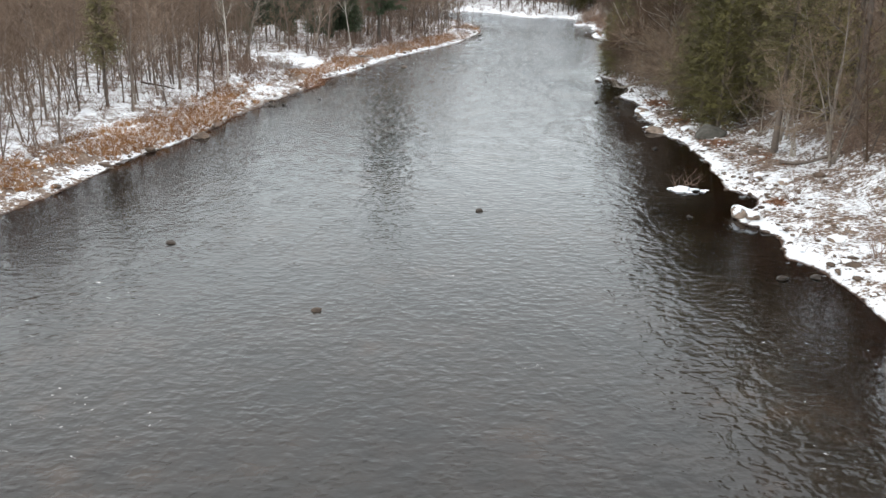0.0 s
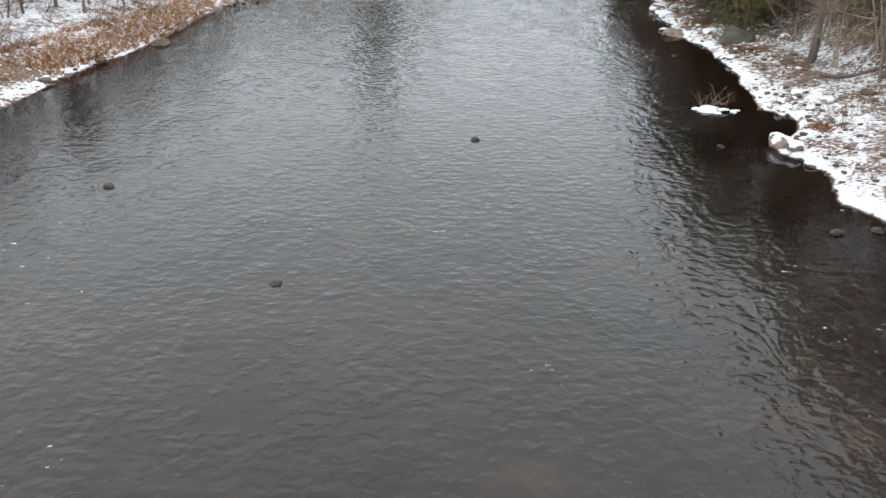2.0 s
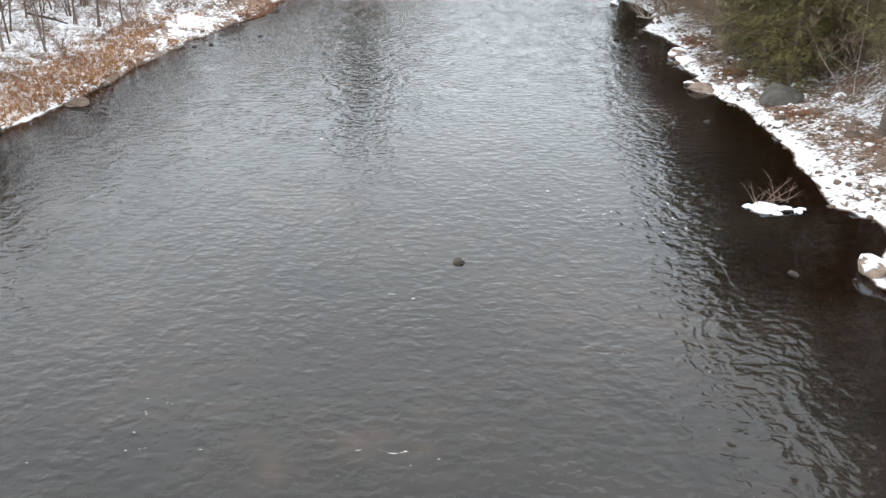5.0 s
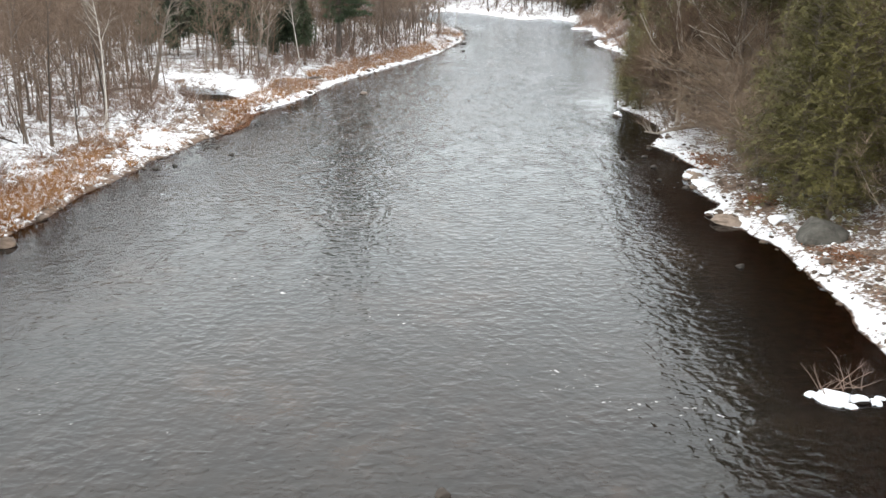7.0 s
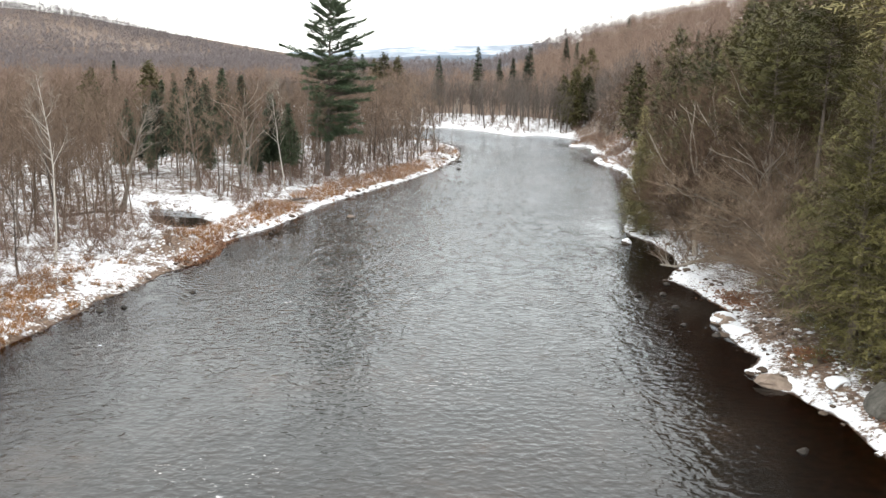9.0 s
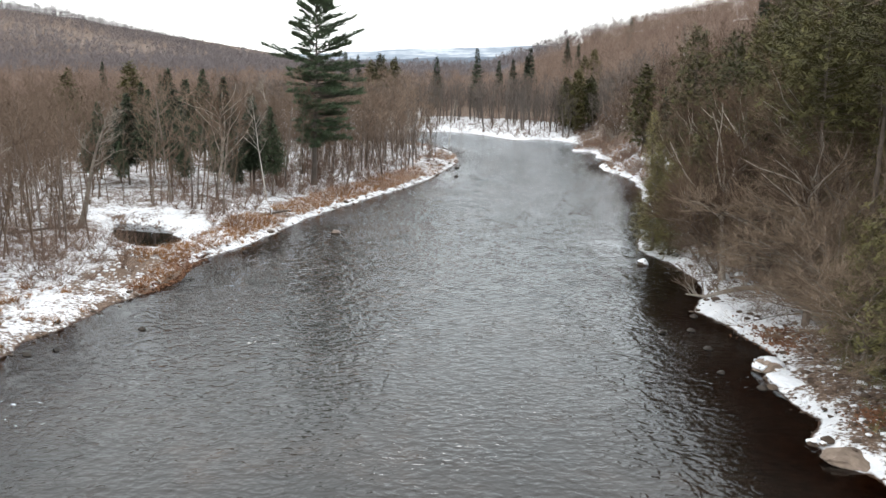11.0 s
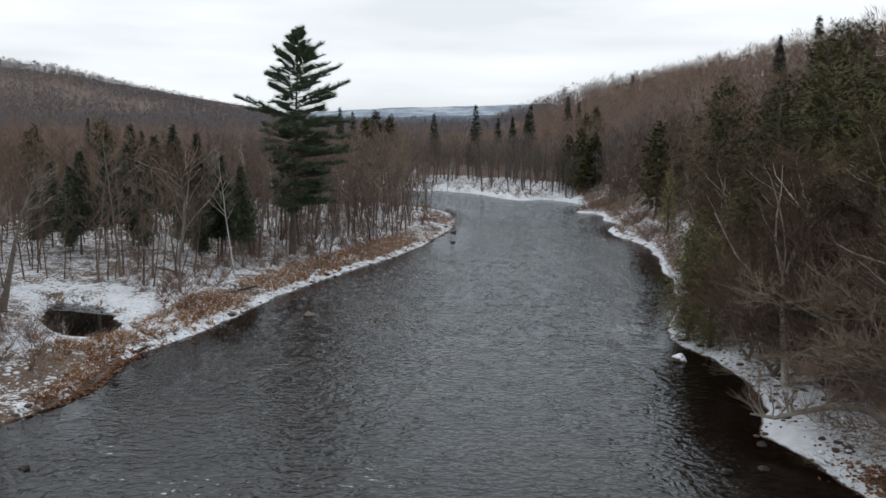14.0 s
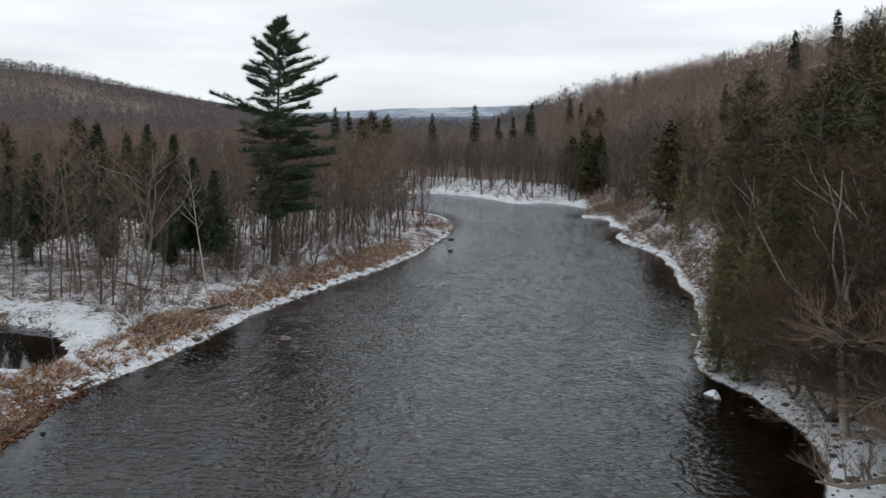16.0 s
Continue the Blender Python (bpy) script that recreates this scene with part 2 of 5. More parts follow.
    fleck = ramp(t, sums(t, "MULTIPLY", noise_at(t, 2.4, 4.0, 0.6, spots.outputs[0], 0.8), sums(t, "ADD", sums(t, "MULTIPLY", quick.outputs[0], 0.05), sums(t, "ADD", 0.5, sums(t, "MULTIPLY", noise_at(t, 0.1, 2.0), 0.9)))),
                 [(0.745, grey(0)), (0.785, grey(0.75))])
    last = t.nodes.new("ShaderNodeMixShader")
    t.links.new(fleck, last.inputs[0])
    t.links.new(top.outputs[0], last.inputs[1])
    t.links.new(foam.outputs[0], last.inputs[2])
    t.links.new(last.outputs[0], t.nodes["Material Output"].inputs[0])
    return m


WATER = water_material()
STILL_WATER = water_material("still_pond_water", 0.005, 0.03)


# ---- the plan: the river's two banks, the pond, the hills ----
LEFT_BANK = [(-60, -34), (0, -29), (34, -27), (48, -25.7), (54, -24.6), (63, -23.6), (72, -21.2), (80, -20.5), (90, -19.2), (100, -17.2), (107, -15.5), (112, -15.8),
             (117, -14.1), (122, -12.5), (131, -10.8), (140, -8.3), (151, -4.6), (165, 0.4), (184, 5.0), (200, 7.6), (209, 7.9), (218, 7.6), (227, 6.2), (236, 1.0)]
RIGHT_BANK = [(-60, 21), (0, 19.5), (34, 18.8), (37, 19), (40, 18.5), (42.4, 17.6), (44.8, 18.5), (47.5, 18.2), (49.2, 16.8), (50.6, 18.5), (54.5, 20.4), (56.7, 19.1), (64.6, 20.0), (73, 20.4),
              (76, 19.5), (79, 18.5), (82, 19.9), (84.5, 19.3), (87.7, 19.5), (90.6, 21.3), (97, 20.8), (100.5, 19.7), (104, 21.8), (110, 22.6), (113, 22.5), (116.5, 21.9),
              (121, 21.2), (125, 22.2), (135, 25.6), (148, 29.0), (153, 29.0), (162, 31.2), (177, 33), (188, 31.6), (196, 32.0), (206, 35.5), (214, 35.0), (224, 36.5), (229, 32.6), (236, 35), (246, 38.5)]
BEND_LEFT = [(-12, 243), (-40, 248), (-90, 246), (-160, 235)]
BEND_FAR = [(-160, 282), (-90, 291), (-40, 294), (-10, 291), (9, 290), (17, 278), (24, 260.5), (31, 264), (35, 257)]
POND = [(-28, 130.8), (-25.4, 130), (-22.4, 128), (-19.2, 122), (-18.8, 118.2), (-21, 118), (-25.4, 122.6)]


def smooth_line(points, step=1.0):
    p = np.array(points, float)
    out = []
    for i in range(len(p) - 1):
        a, b, c, d = p[max(i - 1, 0)], p[i], p[i + 1], p[min(i + 2, len(p) - 1)]
        n = max(1, int(np.linalg.norm(c - b) / step / 2))
        for s in np.linspace(0, 1, n, endpoint=False):
            out.append(0.5 * ((2 * b) + (c - a) * s + (2 * a - 5 * b + 4 * c - d) * s * s + (3 * b - a - 3 * c + d) * s ** 3))
    out.append(p[-1])
    return np.array(out)


left_line = smooth_line([(x, y) for y, x in LEFT_BANK] + BEND_LEFT)
right_line = smooth_line([(x, y) for y, x in RIGHT_BANK])
far_line = smooth_line(BEND_FAR)
river_ring = np.vstack([left_line, far_line, right_line[::-1]])
pond_ring = smooth_line(POND + POND[:1])


def ring_distance(x, y, ring):
    """Signed distance to a closed outline: positive on land, negative inside."""
    shape = x.shape
    x, y = x.ravel(), y.ravel()
    best, inside = np.full(x.size, 1e9), np.zeros(x.size, bool)
    for (ax, ay), (bx, by) in zip(ring, np.roll(ring, -1, 0)):
        dx, dy = bx - ax, by - ay
        s = np.clip(((x - ax) * dx + (y - ay) * dy) / (dx * dx + dy * dy + 1e-9), 0, 1)
        best = np.minimum(best, (x - ax - s * dx) ** 2 + (y - ay - s * dy) ** 2)
        if dy:
            inside ^= ((ay > y) != (by > y)) & (x < ax + (y - ay) * dx / dy)
    d = np.sqrt(best)
    return np.where(inside, -d, d).reshape(shape)


def lattice(x, y, seed=0):
    """Smooth random values between 0 and 1 on a unit lattice."""
    def rnd(i, j):
        v = np.sin(i * 127.1 + j * 311.7 + seed * 74.7) * 43758.5453
        return v - np.floor(v)
    i, j = np.floor(x), np.floor(y)
    u, v = x - i, y - j
    u, v = u * u * (3 - 2 * u), v * v * (3 - 2 * v)
    return (rnd(i, j) * (1 - u) + rnd(i + 1, j) * u) * (1 - v) + (rnd(i, j + 1) * (1 - u) + rnd(i + 1, j + 1) * u) * v


def fractal(x, y, seed=0, octaves=3):
    return sum(lattice(x * 2 ** k, y * 2 ** k, seed + k) * 0.5 ** k for k in range(octaves)) / (2 - 2 * 0.5 ** octaves)


def ease(v):
    v = np.clip(v, 0, 1)
    return v * v * (3 - 2 * v)


def hills(x, y):
    """The valley sides: a steep wooded slope beyond the right bank, a lower far hill on the left."""
    foot = np.interp(y, [0, 120, 250, 400], [24, 27, 42, 44])
    crest = np.interp(y, [-100, 150, 250, 430, 630, 900, 1400], [24, 38, 39, 37, 32, 24, 12])
    u = np.clip((x - foot) / 110.0, 0, 1)
    right = crest * (1 - (1 - u) ** 1.7)
    left = 82.0 * ease((-x - 40) / 560.0) * ease((y - 640) / 560.0)
    return right + left + 13.0 * ease((y - 300) / 450.0) + 5.0 * (fractal(x / 90, y / 90, 5) - 0.5) * ease((np.abs(x) - 45) / 60)


def ground_height(x, y, d=None, p=None):
    x, y = np.asarray(x, float), np.asarray(y, float)
    if d is None:
        d = ring_distance(x, y, river_ring)
    if p is None:
        p = ring_distance(x, y, pond_ring)
    d = d + 0.9 * (fractal(x / 2.3, y / 2.3, 11) - 0.5)
    p = p + 0.5 * (fractal(x / 3.5, y / 3.5, 12) - 0.5)
    land = np.minimum(d, p)
    up = 0.3 * ease(np.minimum(d / 0.7, p / 0.8)) + 0.5 * ease(land / 5.0) + 0.75 * ease((d - 2) / 13.0)
    up += 0.22 * (fractal(x / 3.1, y / 3.1, 3) - 0.5) * ease(land / 2.0) + 0.1 * (fractal(x / 0.9, y / 0.9, 8) - 0.5) * ease(np.minimum(d / 0.8, (p - 1) / 2))
    down = -0.12 - 0.75 * ease(-land / 7.0) + 0.16 * (fractal(x / 1.2, y / 1.2, 7) - 0.5)
    return np.where(land > 0, up, down * ease(-land / 0.5)) + hills(x, y) * ease((d - 1) / 6) + 2.0 * ease((d - 0.4) / 14) * ease((y - 238) / 14)


# ---- making meshes ----
def mesh_of(name, verts, faces, mat):
    """A mesh from arrays: verts (n, 3), faces (m, 3) or (m, 4)."""
    verts, faces = np.asarray(verts, np.float32), np.asarray(faces, np.int32)
    me = bpy.data.meshes.new(name)
    k = faces.shape[1]
    me.vertices.add(len(verts))
    me.vertices.foreach_set("co", verts.ravel())
    me.loops.add(faces.size)
    me.loops.foreach_set("vertex_index", faces.ravel())
    me.polygons.add(len(faces))
    me.polygons.foreach_set("loop_start", np.arange(0, faces.size, k, dtype=np.int32))
    me.polygons.foreach_set("loop_total", np.full(len(faces), k, np.int32))
    me.update(calc_edges=True)
    me.materials.append(mat)
    return me


class Geo:
    """Gathers triangles: tubes for limbs, slivers for twigs and needles."""

    def __init__(self):
        self.v, self.f = [], []

    def tube(self, path, radii, sides=5):
        base = len(self.v)
        for i, (p, r) in enumerate(zip(path, radii)):
            a = path[min(i + 1, len(path) - 1)] - path[max(i - 1, 0)]
            a = a.normalized()
            u = a.cross(Vector((0.31, 0.95, 0.05))).normalized()
            w = a.cross(u)
            for s in range(sides):
                q = 2 * math.pi * s / sides
                self.v.append(tuple(p + (u * math.cos(q) + w * math.sin(q)) * r))
        for i in range(len(path) - 1):
            for s in range(sides):
                a, b = base + i * sides + s, base + i * sides + (s + 1) % sides
                self.f += [(a, b, b + sides), (a, b + sides, a + sides)]

    def sliver(self, p, tip, width, side):
        n = len(self.v)
        self.v += [tuple(p - side * width), tuple(p + side * width), tuple(tip)]
        self.f.append((n, n + 1, n + 2))

    def leaf(self, p, tip, width, side):
        """A lozenge from p to tip."""
        n = len(self.v)
        mid = p.lerp(tip, 0.45)
        self.v += [tuple(p), tuple(mid + side * width), tuple(tip), tuple(mid - side * width)]
        self.f += [(n, n + 1, n + 2), (n, n + 2, n + 3)]

    def mesh(self, name, mat):
        return mesh_of(name, self.v, self.f, mat)


def part(name, me, parent, label=""):
    ob = new(name, me)
    ob.parent = parent
    if label:
        ob["label"] = label
    return ob


def around(rng, up):
    """A random direction with the given upward share."""
    q = rng.uniform(0, 2 * math.pi)
    c = math.sqrt(max(0.0, 1 - up * up))
    return Vector((math.cos(q) * c, math.sin(q) * c, up))


def any_side(rng, d):
    s = d.cross(Vector((rng.uniform(-1, 1), rng.uniform(-1, 1), rng.uniform(-1, 1))))
    return s.normalized() if s.length > 1e-4 else Vector((1, 0, 0))


def limb_path(rng, p, d, length, steps, lift, wander):
    path = [p.copy()]
    for _ in range(steps):
        d = (d + Vector((rng.uniform(-wander, wander), rng.uniform(-wander, wander), rng.uniform(-wander, wander) + lift))).normalized()
        path.append(path[-1] + d * length / steps)
    return path


def point_on(path, s):
    s = min(max(s, 0), 0.9999) * (len(path) - 1)
    i = int(s)
    return path[i].lerp(path[i + 1], s - i), (path[i + 1] - path[i]).normalized()


def bare_tree(seed, h, stems=1, limbs=12, start=0.35, reach=0.3, radius=0.12, subs=4, twigs=7, tw=0.012, fork=0.45, lean=0.006, twiglets=2, sides=5, split_limbs=None, splay=0.05, crook=0.2):
    """A leafless tree, as the geometry of its trunk and of its crown."""
    rng = random.Random(seed)
    trunk, crown = Geo(), Geo()
    for k in range(stems):
        d0 = around(rng, 1 - (lean if stems == 1 else splay * rng.uniform(0.2, 1.3)))
        hh = h * (1 if k == 0 else rng.uniform(0.65, 0.95))
        r0 = radius * (1 if k == 0 else rng.uniform(0.6, 0.9))
        foot = Vector((0, 0, -0.25)) + (around(rng, 0) * rng.uniform(0.1, 0.35) if stems > 1 else Vector())
        path = limb_path(rng, foot, d0, hh, 6, 0.04, 0.08)
        trunk.tube(path, [r0 * (1.35 if i == 0 else 1) * (1 - 0.92 * (i / 6) ** 0.9) for i in range(7)], sides)
        for i in range(max(3, limbs // stems)):
            s = start + (0.97 - start) * (i + rng.random()) / max(3, limbs // stems)
            p, axis = point_on(path, s)
            d = (axis * fork + around(rng, rng.uniform(-0.05, 0.3))).normalized()
            length = hh * reach * (1.15 - 0.75 * (s - start) / (1 - start)) * rng.uniform(0.7, 1.2)
            lr = r0 * (1 - 0.85 * s) * rng.uniform(0.35, 0.6) + 0.006
            bends = 3 if crook < 0.3 else 6
            lp = limb_path(rng, p, d, length, bends, 0.48 / bends, crook)
            if split_limbs is None:
                trunk.tube(lp, [lr * (1 - 0.81 * j / bends) for j in range(bends + 1)], 3)
            else:
                split_limbs.append(Geo())
                split_limbs[-1].tube(lp, [lr * (1 - 0.81 * j / bends) for j in range(bends + 1)], 5)
            for j in range(subs):
                q, ax = point_on(lp, 0.2 + 0.79 * (j + rng.random()) / subs)
                sd = (ax * 0.8 + around(rng, rng.uniform(-0.1, 0.5)) * 0.8).normalized()
                sp = limb_path(rng, q, sd, length * rng.uniform(0.3, 0.6), 2, 0.12, 0.2)
                crown.sliver(sp[0], sp[1], lr * 0.4 + 0.004, any_side(rng, sd))
                crown.sliver(sp[0].lerp(sp[1], 0.6), sp[2], lr * 0.3 + 0.003, any_side(rng, sd))
                for _ in range(twigs):
                    a, ta = point_on(sp, rng.uniform(0.1, 1.0))
                    td = (ta * 0.9 + around(rng, rng.uniform(-0.2, 0.6)) * 0.8).normalized()
                    tl = rng.uniform(0.35, 1.0) * (0.5 + 0.06 * h)
                    tip = a + td * tl
                    crown.sliver(a, tip, tw, any_side(rng, td))
                    for _ in range(twiglets):
                        m = a.lerp(tip, rng.uniform(0.2, 0.8))
                        t2 = (td + around(rng, rng.uniform(-0.2, 0.5)) * 0.8).normalized()
                        crown.sliver(m, m + t2 * tl * rng.uniform(0.3, 0.6), tw * 0.7, any_side(rng, t2))
    return trunk, crown


def crooked_tree(seed, h, stems, forks, twigs, radius, open_=0.6, lift=0.1, crook=0.3, tw=0.013, split_limbs=None):
    """A leafless spreading tree: limbs fork three times into a rounded haze of twigs."""
    rng = random.Random(seed)
    trunk, crown = Geo(), Geo()

    def grow(p, d, length, r, level):
        path = limb_path(rng, p, d, length, 5, lift, crook)
        if level == 2 and split_limbs is not None:
            split_limbs.append(Geo())
        into = trunk if level == 1 else split_limbs[-1] if level == 2 and split_limbs is not None else crown
        into.tube(path, [r * (1.25 if i == 0 and level == 1 else 1) * (1 - 0.62 * i / 5) for i in range(6)], (0, 7, 5, 3)[level])
        if level < 3:
            n = forks[level - 1]
            for i in range(n):
                s = (0.34 if level == 1 else 0.22) + (0.64 if level == 1 else 0.77) * (i + rng.random()) / n
                q, ax = point_on(path, s)
                out = around(rng, rng.uniform(-0.1, 0.45))
                grow(q, (ax * (1 - 0.45 * open_) + out * open_ * rng.uniform(0.7, 1.3)).normalized(), length * (0.8 - 0.4 * s) * rng.uniform(0.65, 1.05), r * (0.5 - 0.22 * s), level + 1)
        else:
            for _ in range(twigs):
                a, ta = point_on(path, rng.uniform(0.15, 1.0))
                td = (ta * 0.9 + around(rng, rng.uniform(-0.1, 0.7)) * 0.75).normalized()
                tip = a + td * rng.uniform(0.5, 1.3)
                crown.sliver(a, tip, tw, any_side(rng, td))
                for _ in range(2):
                    m = a.lerp(tip, rng.uniform(0.2, 0.8))
                    t2 = (td + around(rng, rng.uniform(-0.1, 0.6)) * 0.8).normalized()
                    crown.sliver(m, m + t2 * rng.uniform(0.25, 0.6), tw * 0.7, any_side(rng, t2))

    for k in range(stems):
        d0 = around(rng, 0.995 if stems == 1 else rng.uniform(0.72, 0.95))
        foot = Vector((0, 0, -0.3)) + (around(rng, 0) * rng.uniform(0.1, 0.3) if stems > 1 else Vector())
        grow(foot, d0, h * (0.62 if stems > 1 else 0.8) * rng.uniform(0.85, 1.05), radius * (1 if k == 0 else rng.uniform(0.65, 0.95)), 1)
    return trunk, crown


def woods_tree(seed, h, limbs, twigs, tw, radius=0.075, start=0.14, reach=0.27):
    """A lighter leafless tree for the depth of the woods."""
    rng = random.Random(seed)
    g = Geo()
    path = limb_path(rng, Vector((0, 0, -0.3)), around(rng, rng.uniform(0.99, 1.0)), h, 3, 0.04, 0.05)
    g.tube(path, [radius * 1.2, radius * 0.8, radius * 0.5, 0.012], 3)
    for i in range(limbs):
        s = start + (0.97 - start) * (i + rng.random()) / limbs
        p, ax = point_on(path, s)
        d = (ax * 0.55 + around(rng, rng.uniform(0.0, 0.4))).normalized()
        length = h * reach * (1.2 - 0.8 * (s - start) / (1 - start)) * rng.uniform(0.7, 1.2)
        lp = limb_path(rng, p, d, length, 2, 0.2, 0.15)
        w = any_side(rng, d)
        g.sliver(lp[0], lp[1], radius * 0.28, w)
        g.sliver(lp[0].lerp(lp[1], 0.7), lp[2], radius * 0.2, w)
        for _ in range(twigs):
            a, ta = point_on(lp, rng.uniform(0.15, 1.0))
            td = (ta * 0.7 + around(rng, rng.uniform(-0.2, 0.7)) * 0.9).normalized()
            g.sliver(a, a + td * rng.uniform(0.5, 1.5), tw * rng.uniform(0.6, 1.2), any_side(rng, td))
    return g


def conifer(seed, h, r, start=0.12, gap=0.38, per=7, droop=-0.15, spray=9, width=0.085, taper=0.85, ragged=0.25, trunk_r=0.13, dense=1.0, fine=0):
    """A spruce, fir, hemlock or cedar: whorls of boughs with flat sprays of needles."""
    rng = random.Random(seed)
    trunk, crown = Geo(), Geo()
    path = limb_path(rng, Vector((0, 0, -0.3)), Vector((0, 0, 1)), h + 0.3, 6, 0.05, 0.02)
    trunk.tube(path, [trunk_r * (1.3 if i == 0 else 1) * (1 - 0.93 * i / 6) for i in range(7)], 6)
    z = h * start
    while z < h * 0.985:
        u = (z - h * start) / (h * (1 - start))
        rr = r * (min(1.0, 0.55 + 2.2 * u) * (1 - u) ** taper + 0.03)
        n = max(3, int(per * (0.45 + 0.55 * rr / r) * dense))
        ph = rng.uniform(0, 6.28)
        for i in range(n):
            if rng.random() < ragged * 0.35:
                continue
            q = ph + 2 * math.pi * (i + rng.uniform(-0.3, 0.3)) / n
            length = rr * rng.uniform(1 - ragged, 1 + ragged * 0.6)
            up = droop + 0.55 * u ** 1.5
            d = Vector((math.cos(q), math.sin(q), up)).normalized()
            p, _ = point_on(path, min(0.995, (z + rng.uniform(-0.7, 0.7) * gap + 0.3) / (h + 0.3)))
            tip = p + d * length + Vector((0, 0, 0.1 * length))
            trunk.sliver(p, tip, 0.02, Vector((0, 0, 1)))
            count = max(3, int(spray * (0.35 + 0.65 * length / r)))
            for k in range(count):
                s = 0.15 + 0.85 * (k + rng.random()) / count
                a = p.lerp(tip, s) + Vector((0, 0, rng.uniform(-0.06, 0.06) if fine < 3 else rng.uniform(-0.8, 0.8) * gap))
                side = d.cross(Vector((0, 0, 1))).normalized()
                sd = (d * rng.uniform(0.4, 1.0) + side * rng.choice((-1, 1)) * rng.uniform(0.3, 1.0) + Vector((0, 0, rng.uniform(-0.5, 0.25) if fine < 4 else rng.uniform(-0.9, 0.8)))).normalized()
                sl = (0.28 + 0.3 * length * (1.1 - s)) * rng.uniform(0.7, 1.3)
                flat = (sd.cross(Vector((rng.uniform(-0.5, 0.5), rng.uniform(-0.5, 0.5), 1)))).normalized()
                if fine:
                    for e in range(fine):
                        a2 = a + sd * sl * (e / fine)
                        d2 = (sd * 0.8 + flat * (0.8 if e % 2 else -0.8) + Vector((0, 0, rng.uniform(-0.4, 0.25)))).normalized()
                        crown.sliver(a2, a2 + d2 * sl * (rng.uniform(0.35, 0.7) if fine < 6 else rng.uniform(0.2, 0.42)), width * rng.uniform(0.5, 0.9), d2.cross(flat.cross(sd)).normalized())
                else:
                    crown.leaf(a, a + sd * sl, width * rng.uniform(0.7, 1.4), flat)
        z += gap * rng.uniform(0.75, 1.25) * (1.15 - 0.5 * u)
    return trunk, crown


def tree_thing(name, geo, bark, leaf, label, category, group="", crown_name="crown"):
    root = new(name)
    part("trunk", geo[0].mesh(name + "_trunk", bark), root)
    part(crown_name, geo[1].mesh(name + "_crown", leaf), root)
    return tagged(root, label, category, group)


def joined_copies(geos, places, sizes, spins, rng):
    """Vertices and triangles of many copies, for what nobody could count."""
    vs, fs, base = [], [], 0
    tv = [np.array(g.v, np.float32) for g in geos]
    tf = [np.array(g.f, np.int32) for g in geos]
    kinds = rng.integers(0, len(geos), len(places))
    for p, s, a, k in zip(places, sizes, spins, kinds):
        c, d = math.cos(a), math.sin(a)
        turn = np.array([[c, d, 0], [-d, c, 0], [0, 0, 1]], np.float32)
        vs.append(tv[k] * (np.float32(s) * np.array([1, 1, 1], np.float32)) @ turn + np.asarray(p, np.float32))
        fs.append(tf[k] + base)
        base += len(tv[k])
    return np.vstack(vs), np.vstack(fs)


# ---- ground, water, distance ----
def axis(fine_from, fine_to, step, low, high, growth=1.13):
    mid = list(np.arange(fine_from, fine_to + step / 2, step))
    a, s = [], step
    v = mid[0]
    while v > low:
        s *= growth
        v -= s
        a.append(v)
    b, s, v = [], step, mid[-1]
    while v < high:
        s *= growth
        v += s
        b.append(v)
    return np.array(a[::-1] + mid + b)


def sheet(xs, ys):
    X, Y = np.meshgrid(xs, ys)
    nx, ny = len(xs), len(ys)
    i = (np.arange(ny - 1)[:, None] * nx + np.arange(nx - 1)[None, :]).ravel()
    return X, Y, np.stack([i, i + 1, i + nx + 1, i + nx], 1)


X, Y, quads = sheet(axis(-36, 44, 0.72, -4000, 4000), axis(28, 236, 0.9, -300, 4800))
D = ring_distance(X, Y, river_ring)
P = ring_distance(X, Y, pond_ring)
Z = ground_height(X, Y, D, P)
ground_mesh = mesh_of("ground", np.stack([X, Y, Z], 2).reshape(-1, 3), quads, GROUND)
# how much of the ground the thin snow covers
near = np.minimum(D, P)
left_side = X < np.interp(Y, [-60, 100, 200, 260], [0, 0, 18, 0])
grassy = np.interp(Y, [125, 150], [1.0, 0.45]) * ease((D - 0.9) / 0.5) * ease((6.5 - D) / 3.0) * ease((fractal(X / 9, Y / 9, 21) - 0.3) / 0.25)
cover = 0.54 + 0.0 * X
cover -= np.where(left_side, 0.1 * grassy + 0.02 + 0.022 * ease((D - 9) / 4) * ease((Y - 95) / 15), 0)
cover += np.where(left_side, 0.05, np.where(Y > 103, 0.07, 0.2)) * ease((0.45 - near) / 0.3) * (near > 0) * ease((fractal(X / 5, Y / 5, 23) - 0.3) / 0.2)
cover -= np.where(~left_side & (Y < 235), np.where(Y < 104, 0.05, 0.12) * ease((D - np.interp(Y, [120, 150], [2.6, 5.5])) / 3), 0)
cover -= np.where(left_side & (Y < 113), 0.1 * ease((0.55 - D) / 0.3) * np.interp(Y, [56, 59, 71, 75], [1, 0, 0, 1]), 0)
cover -= np.where(~left_side & (Y > 60) & (Y < 104), 0.05 * ease((D - 0.6) / 0.8) * ease((5 - D) / 2), 0)
cover -= np.where(~left_side & (Y < 104), 0.03 * ease((D - 0.8) / 0.5) - np.where(Y < 72, 0.05, 0.0) * ease((D - 4) / 2) * ease((8 - D) / 2) + 0.12 * ease((D - 7.5) / 3), 0)
